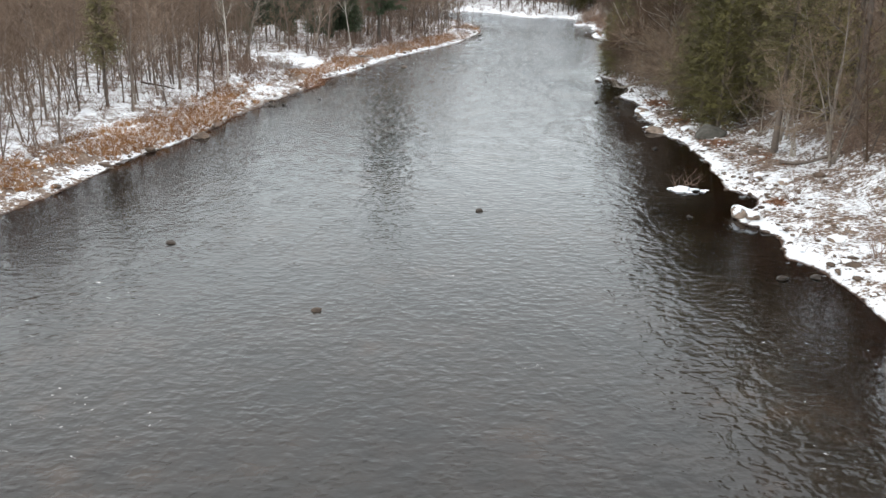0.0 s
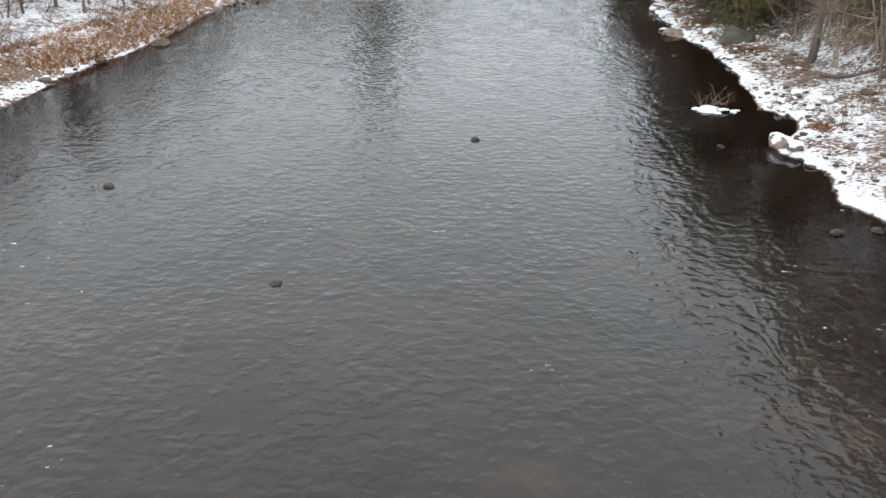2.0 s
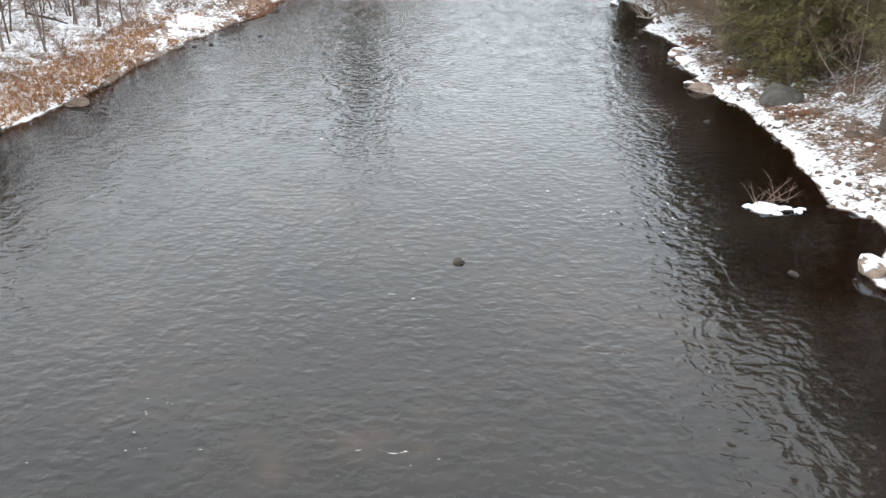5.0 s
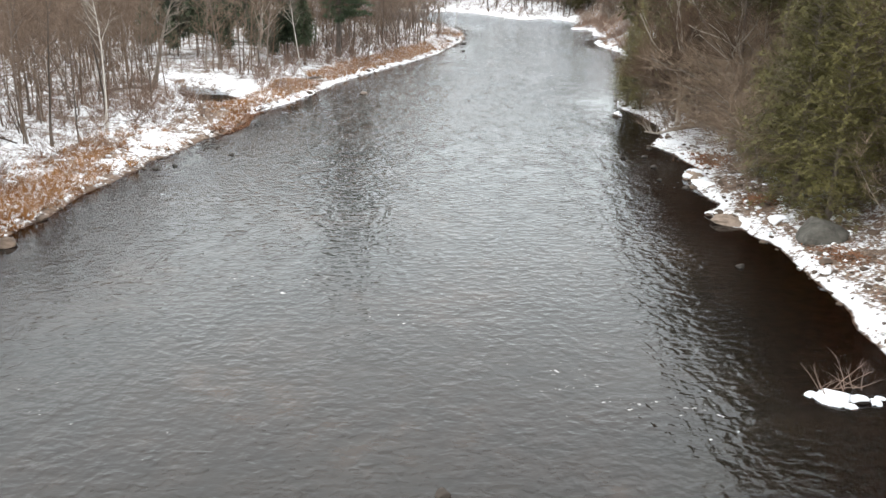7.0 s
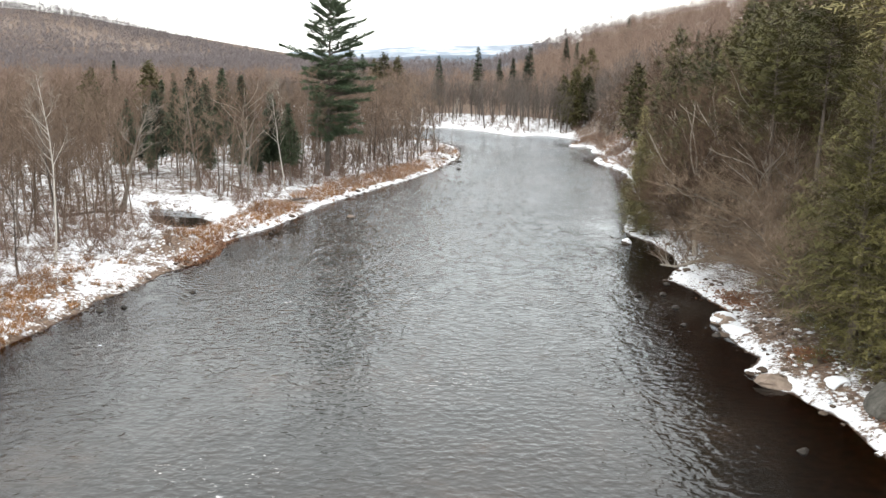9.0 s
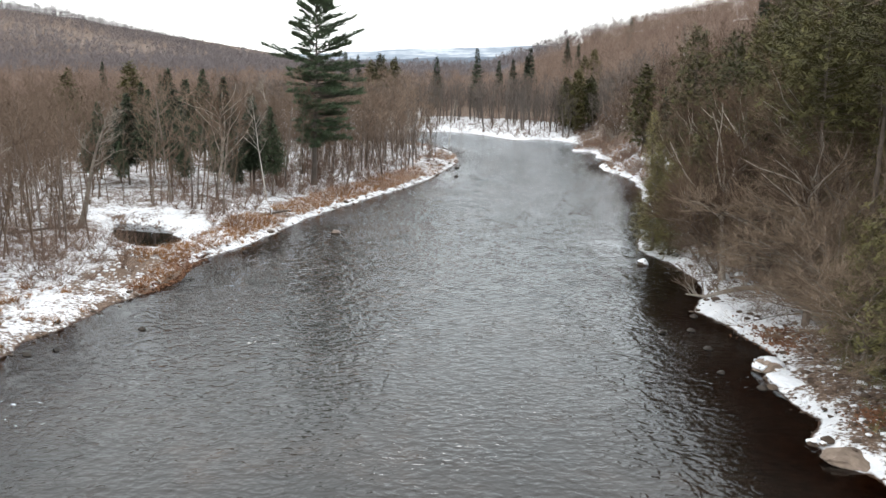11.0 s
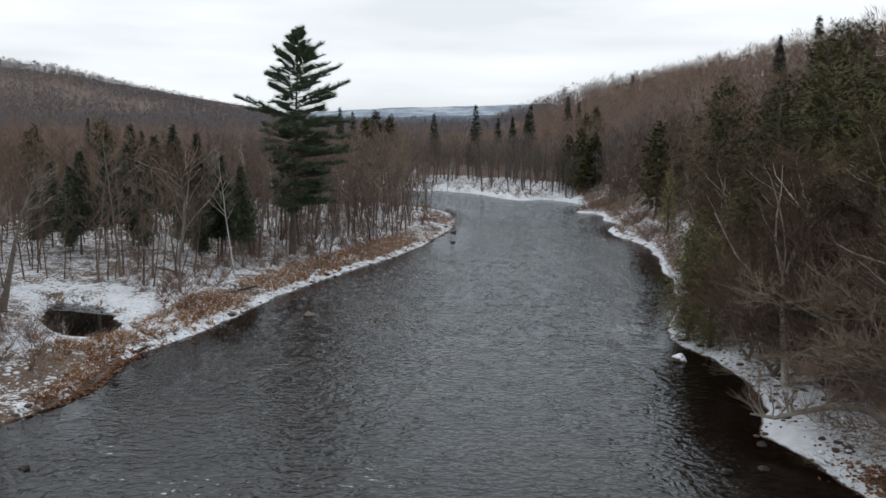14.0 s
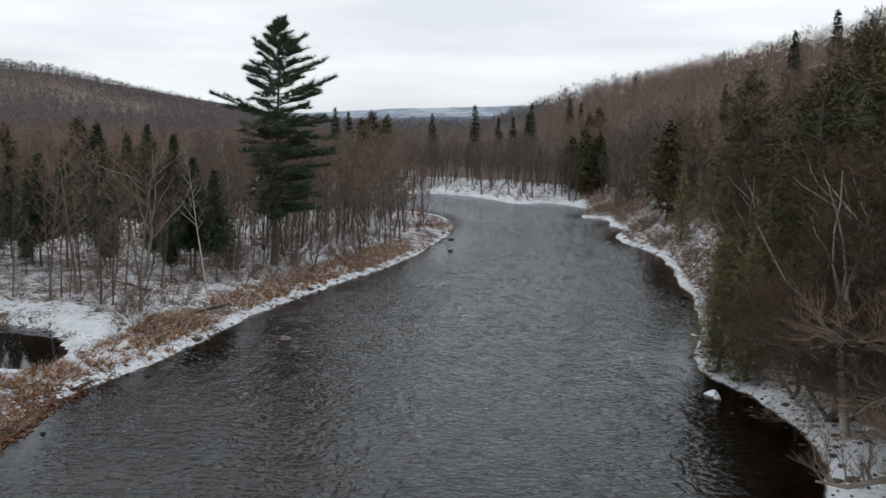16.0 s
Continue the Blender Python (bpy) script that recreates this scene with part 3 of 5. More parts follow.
cover += np.where((X > -22) | (Y > 126), 0.03, -0.03) * ease((4.2 - P) / 2.0) * ease((P - 0.3) / 0.4) + 0.02 * ease((2.6 - P) / 1.2) * (P > 0.3)
cover += 0.02 * ease((Y - 232) / 8) * ease((4 - D) / 3) - 0.1 * ease((Y - 215) / 10) * ease((X - 37) / 3)
cover -= np.where(~left_side & (Y > 200), 0.2 * ease((D - 17) / 6), 0)
cover -= np.where(~left_side & (Y > 103) & (Y < 200), 0.1 * ease((D - np.interp(Y, [120, 150], [2.5, 6.0])) / 2), 0)
# snowy clearings on the far left hill
cover += 0.14 * (X < -120) * ease((Y - 900) / 30) * ease((1075 - Y) / 20)
# under the woods of the hills only scraps of snow are left
cover -= 0.16 * ease((np.abs(X) - 48) / 30) + 0.14 * ease((Y - 330) / 60)
cover += 0.075 * (X < -60) * ease((Y - 640) / 120) * ease((1090 - Y) / 20)
# the open snowy cape under the leaning alders
cover += 0.09 * ease((Y - 93) / 3) * ease((106 - Y) / 3) * ease((27 - X) / 2) * (X > 15)
layer = ground_mesh.attributes.new("cover", "FLOAT", "POINT")
layer.data.foreach_set("value", cover.astype(np.float32).ravel())
for poly in (ground_mesh,):
    poly.polygons.foreach_set("use_smooth", np.ones(len(poly.polygons), bool))
tagged(new("ground", ground_mesh), "forest floor with patchy thin snow over brown leaf litter", "ground", kind="structure")


def wave_height(x, y):
    """Chop that runs with the current, a little stronger in the riffles."""
    wob = 1.6 * fractal(x / 9, y / 9, 33)
    a = fractal(x / 1.25 + wob, y / 1.3, 31, 3) - 0.5
    b = fractal(x / 0.58, y / 0.6 + wob, 35, 2) - 0.5
    riffle = 0.6 + 0.6 * ease((fractal(x / 16, y / 22, 39, 2) - 0.3) / 0.4)
    return (0.022 * a + 0.016 * b) * riffle * (1 + 1.3 * ease((y - 70) / 60))


X, Y, quads = sheet(axis(-29, 40, 0.42, -400, 200, 1.25), axis(22, 215, 0.42, -200, 420, 1.12))
D = ring_distance(X, Y, river_ring)
fade = ease((np.abs(D) - 0.2) / np.where(X > np.interp(Y, [100, 220], [5, 20]), 5.0, 4.0)) * (D < 0)
Z = wave_height(X, Y) * fade * ease((420 - Y) / 150)
keep = (D.ravel()[quads] < 2.5).any(1)
water_mesh = mesh_of("river", np.stack([X, Y, Z], 2).reshape(-1, 3), quads[keep], WATER)
layer = water_mesh.attributes.new("depth", "FLOAT", "POINT")
layer.data.foreach_set("value", (0.97 * ease((-D - 0.3) / np.where(X > 5, 9.0, 12.0))).astype(np.float32).ravel())
layer = water_mesh.attributes.new("chop", "FLOAT", "POINT")
layer.data.foreach_set("value", ease((-D - 0.4) / np.where(X > 5, 7.5, 6.0)).astype(np.float32).ravel())
water_mesh.polygons.foreach_set("use_smooth", np.ones(len(water_mesh.polygons), bool))
tagged(new("water", water_mesh), "wide dark rippled river reflecting the grey sky", "river", kind="structure")


X, Y, quads = sheet(np.arange(-36, -14.5, 1.0), np.arange(114, 137, 1.0))
pond_mesh = mesh_of("pond", np.stack([X, Y, 0 * X + 0.2], 2).reshape(-1, 3), quads, STILL_WATER)
layer = pond_mesh.attributes.new("depth", "FLOAT", "POINT")
layer.data.foreach_set("value", np.full(X.size, 0.35, np.float32))
tagged(new("pond_water", pond_mesh), "small dark brown backwater pond behind the bank", "pond", kind="structure")


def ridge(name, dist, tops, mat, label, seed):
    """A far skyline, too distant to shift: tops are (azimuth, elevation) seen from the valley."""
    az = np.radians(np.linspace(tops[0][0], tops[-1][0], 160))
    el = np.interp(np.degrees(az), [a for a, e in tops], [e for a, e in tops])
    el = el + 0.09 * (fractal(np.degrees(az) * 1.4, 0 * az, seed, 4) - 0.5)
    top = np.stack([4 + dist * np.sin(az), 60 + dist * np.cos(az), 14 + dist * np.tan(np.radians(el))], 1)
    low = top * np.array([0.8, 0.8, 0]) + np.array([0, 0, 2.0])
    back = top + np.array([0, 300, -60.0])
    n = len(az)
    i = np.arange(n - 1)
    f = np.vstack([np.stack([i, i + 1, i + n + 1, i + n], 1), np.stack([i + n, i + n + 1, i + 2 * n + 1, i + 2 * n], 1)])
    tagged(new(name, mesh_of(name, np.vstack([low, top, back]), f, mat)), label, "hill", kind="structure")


ridge("backdrop_ridge", 3900, [(-40, 2.4), (-14, 1.2), (-6, 1.66), (-2.2, 1.9), (1.5, 2.04), (5.2, 2.2), (7.3, 2.3), (11, 2.0), (40, 3.0)], FAR_RIDGE, "distant ridge with snowy clearings, tinted blue-grey by painted haze", 51)
ridge("backdrop_forest", 2400, [(-40, 1.2), (-12, 0.9), (-4, 1.25), (0, 1.4), (4, 1.55), (8, 1.75), (14, 1.6), (40, 1.8)], FAR_FOREST, "distant dark forest belt, tinted blue by painted haze", 52)

# ---- the woods ----
pick = np.random.default_rng(7)
# plan places of the evergreens: x, y, height of the top
SPRUCES = [(-32.8, 149.8, 12.4), (-30.0, 149.1, 12.7), (-29.9, 157.2, 15.2), (-17.5, 147.0, 12.4), (-15.0, 145.0, 11.1), (-29.0, 170.0, 15.2), (-31.6, 171.0, 14.0), (-26.6, 172.0, 14.3),
           (-34.6, 152.0, 10.6), (-27.4, 151.5, 9.6), (-18.0, 147.5, 9.8), (-23.0, 152.5, 9.0), (-36.5, 148.0, 9.0), (-32.0, 145.0, 7.0), (-25.6, 148.0, 7.6), (-20.6, 150.0, 8.0), (-18.8, 144.0, 6.6), (-38.0, 155.0, 11.0), (18.7, 347.0, 25.3), (5.2, 347.0, 22.3), (26.3, 350.0, 21.4), (37.8, 360.0, 26.1),
           (31.9, 360.0, 22.1), (36.2, 352.0, 23.0), (57.4, 400.0, 31.0), (63.2, 410.0, 30.0), (88.6, 430.0, 42.0), (33.0, 295.0, 13.0), (-21.6, 348.0, 22.5), (-26.0, 350.0, 24.0), (-44.0, 190.0, 13.6),
           (71.0, 230.0, 35.2), (72.0, 215.0, 36.8), (69.0, 260.0, 27.0), (-62.0, 260.0, 15.0), (-105.9, 341.3, 19.0), (-58.0, 130.0, 11.0), (43.0, 196.0, 13.5), (92.0, 360.0, 36.0)]
HEMLOCKS = [(31.8, 143.0, 20.3), (29.8, 125.0, 18.7), (30.9, 118.0, 17.4), (29.2, 115.0, 19.4), (28.0, 107.0, 18.4), (32.6, 122.0, 18.5), (33.2, 111.0, 20.4), (32.4, 103.0, 20.8), (35.5, 117.0, 21.0),
            (35.5, 130.0, 22.4), (32.6, 133.0, 18.0), (38.4, 138.0, 22.8), (38.6, 192.5, 17.0), (40.0, 268.0, 17.2), (37.4, 270.0, 15.2), (42.6, 266.0, 15.6), (44.4, 272.0, 15.0), (38.8, 264.0, 14.0),
            (55.0, 330.0, 24.4), (53.0, 334.0, 22.4), (45.7, 150.0, 26.8), (43.1, 140.0, 25.6), (-14.1, 345.0, 22.4), (-9.6, 347.0, 21.2), (-17.6, 349.0, 20.2), (-51.6, 207.5, 16.6),
            (-60.0, 200.0, 15.0), (30.5, 77.5, 17.0), (42.0, 108.0, 25.0), (40.0, 124.0, 23.4), (47.0, 128.0, 27.0)]
TALL = [(29.8, 63.0, 27.0), (32.4, 70.0, 28.0), (30.5, 55.0, 27.0), (33.4, 80.0, 29.0), (34.0, 88.0, 28.0), (29.6, 47.0, 26.0), (34.0, 62.0, 28.0), (30.0, 39.0, 26.0), (37.0, 76.0, 29.0), (31.5, 31.0, 26.0),
        (36.5, 94.0, 28.0), (28.2, 84.5, 26.0), (29.2, 90.0, 26.0), (25.6, 97.4, 19.4), (26.6, 101.6, 19.8), (26.8, 92.6, 21.0), (24.6, 94.6, 17.5)]
BUSHY = [(23.6, 79.6, 16.4), (25.2, 83.0, 15.4), (24.0, 75.8, 13.2), (26.6, 77.6, 16.6), (23.6, 86.4, 8.2), (24.8, 90.2, 7.6), (26.4, 86.6, 12.0), (22.0, 119.4, 8.4), (22.7, 116.8, 8.2), (23.2, 122.4, 9.4)]
CEDARS = [(29.0, 66.0, 14.6), (30.5, 59.0, 15.6), (28.8, 71.5, 13.6), (27.6, 110.0, 14.4), (27.2, 100.0, 10.0), (26.6, 115.0, 11.0), (28.0, 127.5, 10.6), (30.4, 134.0, 10.4), (33.4, 151.0, 9.6), (36.5, 178.0, 10.4), (27.8, 94.5, 12.0)]


def wood_places(x0, x1, y0, y1, spacing, margin, keep=None, seed=1):
    """Jittered places on land inside a stretch of the plan that lies in the valley's open wedge."""
    r = np.random.default_rng(seed)
    xs, ys = np.meshgrid(np.arange(x0, x1, spacing), np.arange(y0, y1, spacing))
    xs, ys = xs.ravel() + r.uniform(-0.5, 0.5, xs.size) * spacing, ys.ravel() + r.uniform(-0.5, 0.5, xs.size) * spacing
    ok = np.abs(xs - 2) < 20 + 0.58 * np.maximum(ys + 5, 0)
    xs, ys = xs[ok], ys[ok]
    d, p = ring_distance(xs, ys, river_ring), ring_distance(xs, ys, pond_ring)
    ok = (d > margin) & (p > 3.0)
    if keep is not None:
        ok &= keep(xs, ys, d)
    for cx, cy in [(x, y) for x, y, s in SPRUCES + HEMLOCKS + CEDARS + BUSHY + TALL] + [(25.0, 65.0), (-31.0, 79.8), (-11.7, 155.5), (-24.8, 99.9), (-27.8, 122.3), (-21.2, 143.9), (-15.0, 141.3)]:
        ok &= (xs - cx) ** 2 + (ys - cy) ** 2 > (3.2 if cx < 0 and 140 < cy < 160 else 2.4) ** 2
    # the near spruces stand at the front of a small gap in the woods
    for cx, cy, s in SPRUCES[:12] + [(-31.0, 79.8, 0)]:
        ok &= (np.abs(xs - cx - 0.3 * (cy - ys)) > 1.9) | (ys < cy - 12) | (ys > cy + 2)
    xs, ys = xs[ok], ys[ok]
    return np.stack([xs, ys, ground_height(xs, ys)], 1)


mid_geos = [woods_tree(200 + k, (11.5, 10.5, 12.5, 9.5, 11.0, 7.5)[k], 12, 19, 0.021) for k in range(6)]


def far_tree(seed, h, count, tw, low=0.15, sides=3, wide=0.24, stem=0.09, skirt=0.05):
    """A light far tree: a thin stem under a rounded haze of fine rising twigs."""
    rng = random.Random(seed)
    g = Geo()
    d = around(rng, 0.995)
    if sides:
        g.tube([Vector((0, 0, -0.5)), d * h * 0.5, d * h * 0.9], [stem, stem * 0.65, 0.02], sides)
    else:
        g.sliver(Vector((0, 0, -0.5)), d * h * 0.9, 0.12, Vector((1, 0, 0)))
    for i in range(count):
        u = rng.uniform(low, 1.0) ** 0.85
        rr = h * wide * math.sqrt(max(skirt, 1 - ((u - 0.55) / 0.47) ** 2))
        p = d * h * u * 0.9 + around(rng, 0.0) * rr * math.sqrt(rng.random()) * 0.9
        td = (Vector((p.x, p.y, 0)) * (0.55 / max(rr, 0.3)) + around(rng, rng.uniform(-0.2, 0.6)) * 0.55 + Vector((0, 0, 0.75))).normalized()
        g.sliver(p - td * 0.5, p + td * rng.uniform(0.5, 1.7), tw * rng.uniform(0.6, 1.3), any_side(rng, td))
    return g


far_geos = [far_tree(300 + k, (12.0, 13.5, 11.0, 12.5, 10.0, 12.0)[k], 118, 0.048, 0.1, skirt=0.35) for k in range(6)]
faint_geos = [far_tree(320 + k, 12.0, 44, 0.13, sides=0) for k in range(6)]
edge_geos = [far_tree(350 + k, (12.0, 13.0, 10.5, 11.5)[k], 110, 0.05, 0.33, stem=0.2) for k in range(4)]


def woods(name, geos, places, low, high, mat, label, seed):
    r = np.random.default_rng(seed)
    n = len(places)
    v, f = joined_copies(geos, places, r.uniform(low, high, n), r.uniform(0, 6.28, n), r)
    return tagged(new(name, mesh_of(name, v, f, mat)), label, "woods", kind="stuff")


left_mid = wood_places(-75, 8, 20, 236, 2.9, 9.0, lambda x, y, d: (x < np.interp(y, [0, 130, 236], [-20, -8, 12])) & (x > -75), 2)
right_mid = wood_places(22, 62, 20, 250, 3.2, 7.0, lambda x, y, d: (y > 84) | (x > 44) | (x > 31) | (np.sin(x * 12.9 + y * 78.2) > 0.1), 3)
woods("left_woods", mid_geos, left_mid, 0.7, 1.1, TWIG, "dense leafless grey-brown woods on the snowy flat", 4)
woods("right_woods", mid_geos, right_mid, 0.65, 1.1, DARK_TWIG, "dense leafless brown woods on the steep slope", 5)
far_left = wood_places(-330, 80, 60, 480, 6.0, 3.5, lambda x, y, d: ((x < -75) | (y > 236)) & (x < 46) & ((y < 252) | (d > 15)), 6)
far_right = wood_places(46, 330, 60, 560, 5.4, 9.0, lambda x, y, d: ((x > 62) | (y > 250)) & (d > 15) & (x < 24 + 0.6 * y) & (x < 172), 7)
bank_edge = wood_places(-60, 62, 246, 325, 3.0, 2.6, lambda x, y, d: (d < 20) & (np.sin(x * 12.9 + y * 78.2) * 8 + 8 < d * 1.6), 20)
woods("far_bank_trees", edge_geos, bank_edge, 0.75, 1.15, FAR_BARK, "leafless trees on the snowy far bank", 21)
woods("valley_woods", far_geos, far_left, 0.75, 1.15, FAR_TWIG, "leafless brown woods across the valley floor", 8)
woods("hillside_woods", far_geos, far_right, 0.7, 1.15, FAR_TWIG, "leafless brown woods climbing the hillside", 9)
far_more = wood_places(-520, 340, 480, 1000, 9.0, 9.0, lambda x, y, d: (y > np.where(x < 46, 480, 560)) & (x > -0.58 * (y - 40)) & (x < 30 + 0.3 * (y - 60)) & ((y < 720) | (x > -30)), 10)
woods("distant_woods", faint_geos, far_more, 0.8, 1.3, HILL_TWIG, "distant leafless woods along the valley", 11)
tiny_geos = [far_tree(340 + k, 11.0, 22, 0.29, 0.0, 0, skirt=0.6) for k in range(5)]
hill_far = wood_places(-720, -30, 700, 1170, 6.6, 9.0, lambda x, y, d: (x > -0.56 * (y - 40)) & ((fractal(x / 30, y / 22, 71) < 0.6) | (y < 890) | (y > 1080) | (x > -150)), 18)
hill_crest = wood_places(-720, -60, 1150, 1235, 5.4, 9.0, lambda x, y, d: x > -0.56 * (y - 40), 19)
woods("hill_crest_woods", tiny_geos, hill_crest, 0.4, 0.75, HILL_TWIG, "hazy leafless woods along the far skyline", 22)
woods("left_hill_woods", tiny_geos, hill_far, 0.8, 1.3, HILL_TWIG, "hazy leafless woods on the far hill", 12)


def standing(root, x, y, spin=0.0, size=1.0, sink=0.0):
    """Moves a thing, or a copy of it, to its place on the ground."""
    z = float(ground_height(np.array([x]), np.array([y]))[0]) - sink
    return Matrix.LocRotScale((x, y, z), Euler((0, 0, spin)), (size, size, size))


def plant(root, x, y, spin=0.0, size=1.0, first=False):
    m = standing(root, x, y, spin, size)
    if first:
        root.matrix_basis = m
        return root
    ob = copy_thing(root, m)
    ob.scale = (size, size, size)
    return ob


# the tall white pine over the point
def white_pine():
    """Whorls of long boughs that end in flat plumes: steep and open above, level and lopsided below."""
    rng = random.Random(41)
    trunk, crown = Geo(), Geo()
    h = 24.4
    path = limb_path(rng, Vector((0, 0, -0.4)), Vector((0.03, 0, 1)), h, 10, 0.05, 0.01)
    trunk.tube(path, [0.36 * (1.3 if i == 0 else 1) * (1 - 0.94 * i / 10) for i in range(11)], 9)
    zs = [5.0, 6.6, 8.2, 9.8, 12.0, 13.6, 14.8, 15.8, 16.8, 17.8, 18.6, 20.0, 21.4, 22.0, 22.6, 23.2, 24.4]
    left = [1.2, 2.2, 2.4, 2.7, 3.0, 3.4, 3.4, 3.8, 4.4, 4.0, 4.1, 3.6, 2.6, 1.9, 1.4, 0.9, 0.4]
    right = [2.4, 4.2, 4.8, 5.0, 5.4, 5.8, 5.0, 5.0, 4.4, 5.0, 5.2, 3.8, 2.8, 2.2, 1.7, 1.0, 0.4]
    z = 5.4
    wide = [(3.3, 15.2, 6.4, 0.2), (2.9, 14.9, 5.6, 0.16), (-0.1, 16.8, 5.8, 0.3)]
    while z < 23.9:
        count = 8 if z < 15 else 6
        turn = rng.uniform(0, 6.28)
        for i in range(count + (len(wide) if z == 5.4 else 0)):
            q = turn + 6.2832 * (i + rng.uniform(-0.28, 0.28)) / count
            c = math.cos(q)
            reach = np.interp(z, zs, right) * (0.5 + 0.5 * c) + np.interp(z, zs, left) * (0.5 - 0.5 * c)
            length = max(0.6, reach * rng.choice((0.5, 0.65, 0.85, 1.0, 1.08)) * rng.uniform(0.88, 1.08))
            rise = np.interp(z, [5, 10, 14, 17, 20, 22.5, 24], [-0.16, -0.06, 0.02, 0.18, 0.38, 0.8, 1.7]) + rng.uniform(-0.18, 0.18)
            at = z
            if i >= count:
                q, at, length, rise = wide[i - count]
                c = math.cos(q)
            d = Vector((c, math.sin(q), rise)).normalized()
            p, _ = point_on(path, (at - 0.25 * length * max(rise, 0.1) + rng.uniform(-0.35, 0.35) + 0.4) / h)
            lp = limb_path(rng, p, d, length, 5, 0.022, 0.04)
            trunk.tube(lp, [(0.035 + 0.009 * length) * (1 - 0.18 * j) for j in range(6)], 4)
            fingers = int(5 + 2.6 * length)
            for k in range(fingers):
                s = 0.22 + 0.78 * (k + rng.random()) / fingers
                a, ax = point_on(lp, s)
                flat = ax.cross(Vector((0, 0, 1))).normalized() * (1 if k % 2 else -1)
                fd = (ax * 0.85 + flat * rng.uniform(0.2, 0.95) + Vector((0, 0, rng.uniform(-0.1, 0.4)))).normalized()
                fl = (0.45 + 0.26 * length * (1.15 - s)) * rng.uniform(0.8, 1.2)
                tip = a + fd * fl
                trunk.sliver(a, tip, 0.014, Vector((0, 0, 1)))
                tufts = 4 + int(fl * 2.6)
                for e in range(tufts):
                    b = a.lerp(tip, 0.25 + 0.75 * (e + rng.random()) / tufts)
                    for _ in range(9):
                        nd = (fd * 0.75 + around(rng, rng.uniform(-0.3, 0.8)) * 0.75).normalized()
                        crown.sliver(b, b + nd * rng.uniform(0.3, 0.62), 0.024, any_side(rng, nd))
        z += rng.uniform(0.6, 0.85) if z < 15 else rng.uniform(0.75, 1.0) if z < 20 else rng.uniform(0.55, 0.75)
    return trunk, crown


pine = tree_thing("white_pine", white_pine(), FAR_BARK, PINE_NEEDLE, "tall dark green white pine with layered plumes above bare woods", "tree")
plant(pine, -11.7, 155.5, first=True)

# slim dark spruces among the bare trees and along the far bank
def to_top(x, y, top, tall):
    return (top - float(ground_height(np.array([x]), np.array([y]))[0])) / tall


spruces = [tree_thing("spruce", conifer(60 + k, 12.0, (3.2, 2.8, 3.3)[k], (0.26, 0.3, 0.22)[k], gap=0.25, per=13, droop=-0.28, spray=11, width=0.09, taper=1.05, ragged=0.16, fine=4), BARK, SPRUCE_NEEDLE,
                      "slim dark green spruce among bare trees on snow", "tree", "spruces") for k in range(3)]
far_spruce = tree_thing("spruce", conifer(66, 12.0, 2.3, 0.08, gap=0.32, per=13, spray=9, width=0.26, taper=1.0, ragged=0.2, fine=2), BARK, SPRUCE_NEEDLE, "dark pointed spruce rising above distant bare woods", "tree", "spruces")
seen = False
for i, (x, y, top) in enumerate(SPRUCES):
    s = to_top(x, y, top, 12.0)
    if y > 180:
        plant(far_spruce, x, y, i * 1.3, s, first=not seen)
        seen = True
    else:
        plant(spruces[i % 3], x, y, i * 1.3, s, first=i < 3)

fir = tree_thing("fir", conifer(68, 9.8, 2.1, 0.36, 0.34, 10, -0.08, 14, 0.06, 0.6, 0.4, 0.12, fine=4), BARK, CEDAR_NEEDLE, "single olive-bronze fir with a bare lower trunk", "tree")
plant(fir, -31.0, 79.8, 0.5, 1.12, first=True)

# broad hemlocks on the right slope, bronze cedars at the water
hemlocks = [tree_thing("hemlock", conifer(80 + k, 14.0, 4.0 + 0.5 * k, 0.1, 0.4, 12, -0.12, 14, 0.062, 0.58, 0.5, 0.2, fine=6), BARK, HEMLOCK_NEEDLE,
                       "broad olive-green hemlock on the wooded slope", "tree", "hemlocks") for k in range(2)]
tall_cedar = tree_thing("cedar", conifer(84, 22.0, 4.4, 0.6, 0.5, 11, -0.1, 12, 0.1, 0.5, 0.5, 0.26, fine=4), BARK, CEDAR_NEEDLE, "tall bronze-green cedar with a high crown over the bank", "tree", "cedars")
tall_hemlock = tree_thing("hemlock", conifer(85, 22.0, 4.4, 0.6, 0.5, 11, -0.1, 12, 0.07, 0.5, 0.5, 0.26, fine=5), BARK, HEMLOCK_NEEDLE, "tall dark hemlock with a high crown behind alders", "tree", "hemlocks")
for i, (x, y, top) in enumerate(TALL):
    plant(tall_hemlock if i > 12 else tall_cedar, x, y, i * 2.9, to_top(x, y, top, 22.0), first=i in (0, 13))
bank_hemlock = tree_thing("hemlock", conifer(86, 16.0, 3.9, 0.27, 0.36, 12, -0.16, 13, 0.04, 0.55, 0.5, 0.24, fine=6), BARK, CEDAR_DARK, "olive hemlock with a bare lower trunk on the snowy bank", "tree", "hemlocks")
plant(bank_hemlock, 25.0, 65.0, 0.7, 1.0, first=True)
far_hemlock = tree_thing("hemlock", conifer(82, 14.0, 4.2, 0.1, 0.45, 11, -0.1, 9, 0.22, 0.6, 0.4, 0.2, fine=4), BARK, HEMLOCK_NEEDLE, "dark broad evergreen above the distant woods", "tree", "hemlocks")
HEMLOCKS.sort(key=lambda spot: spot[1])
far_from = sum(1 for spot in HEMLOCKS if spot[1] < 180)
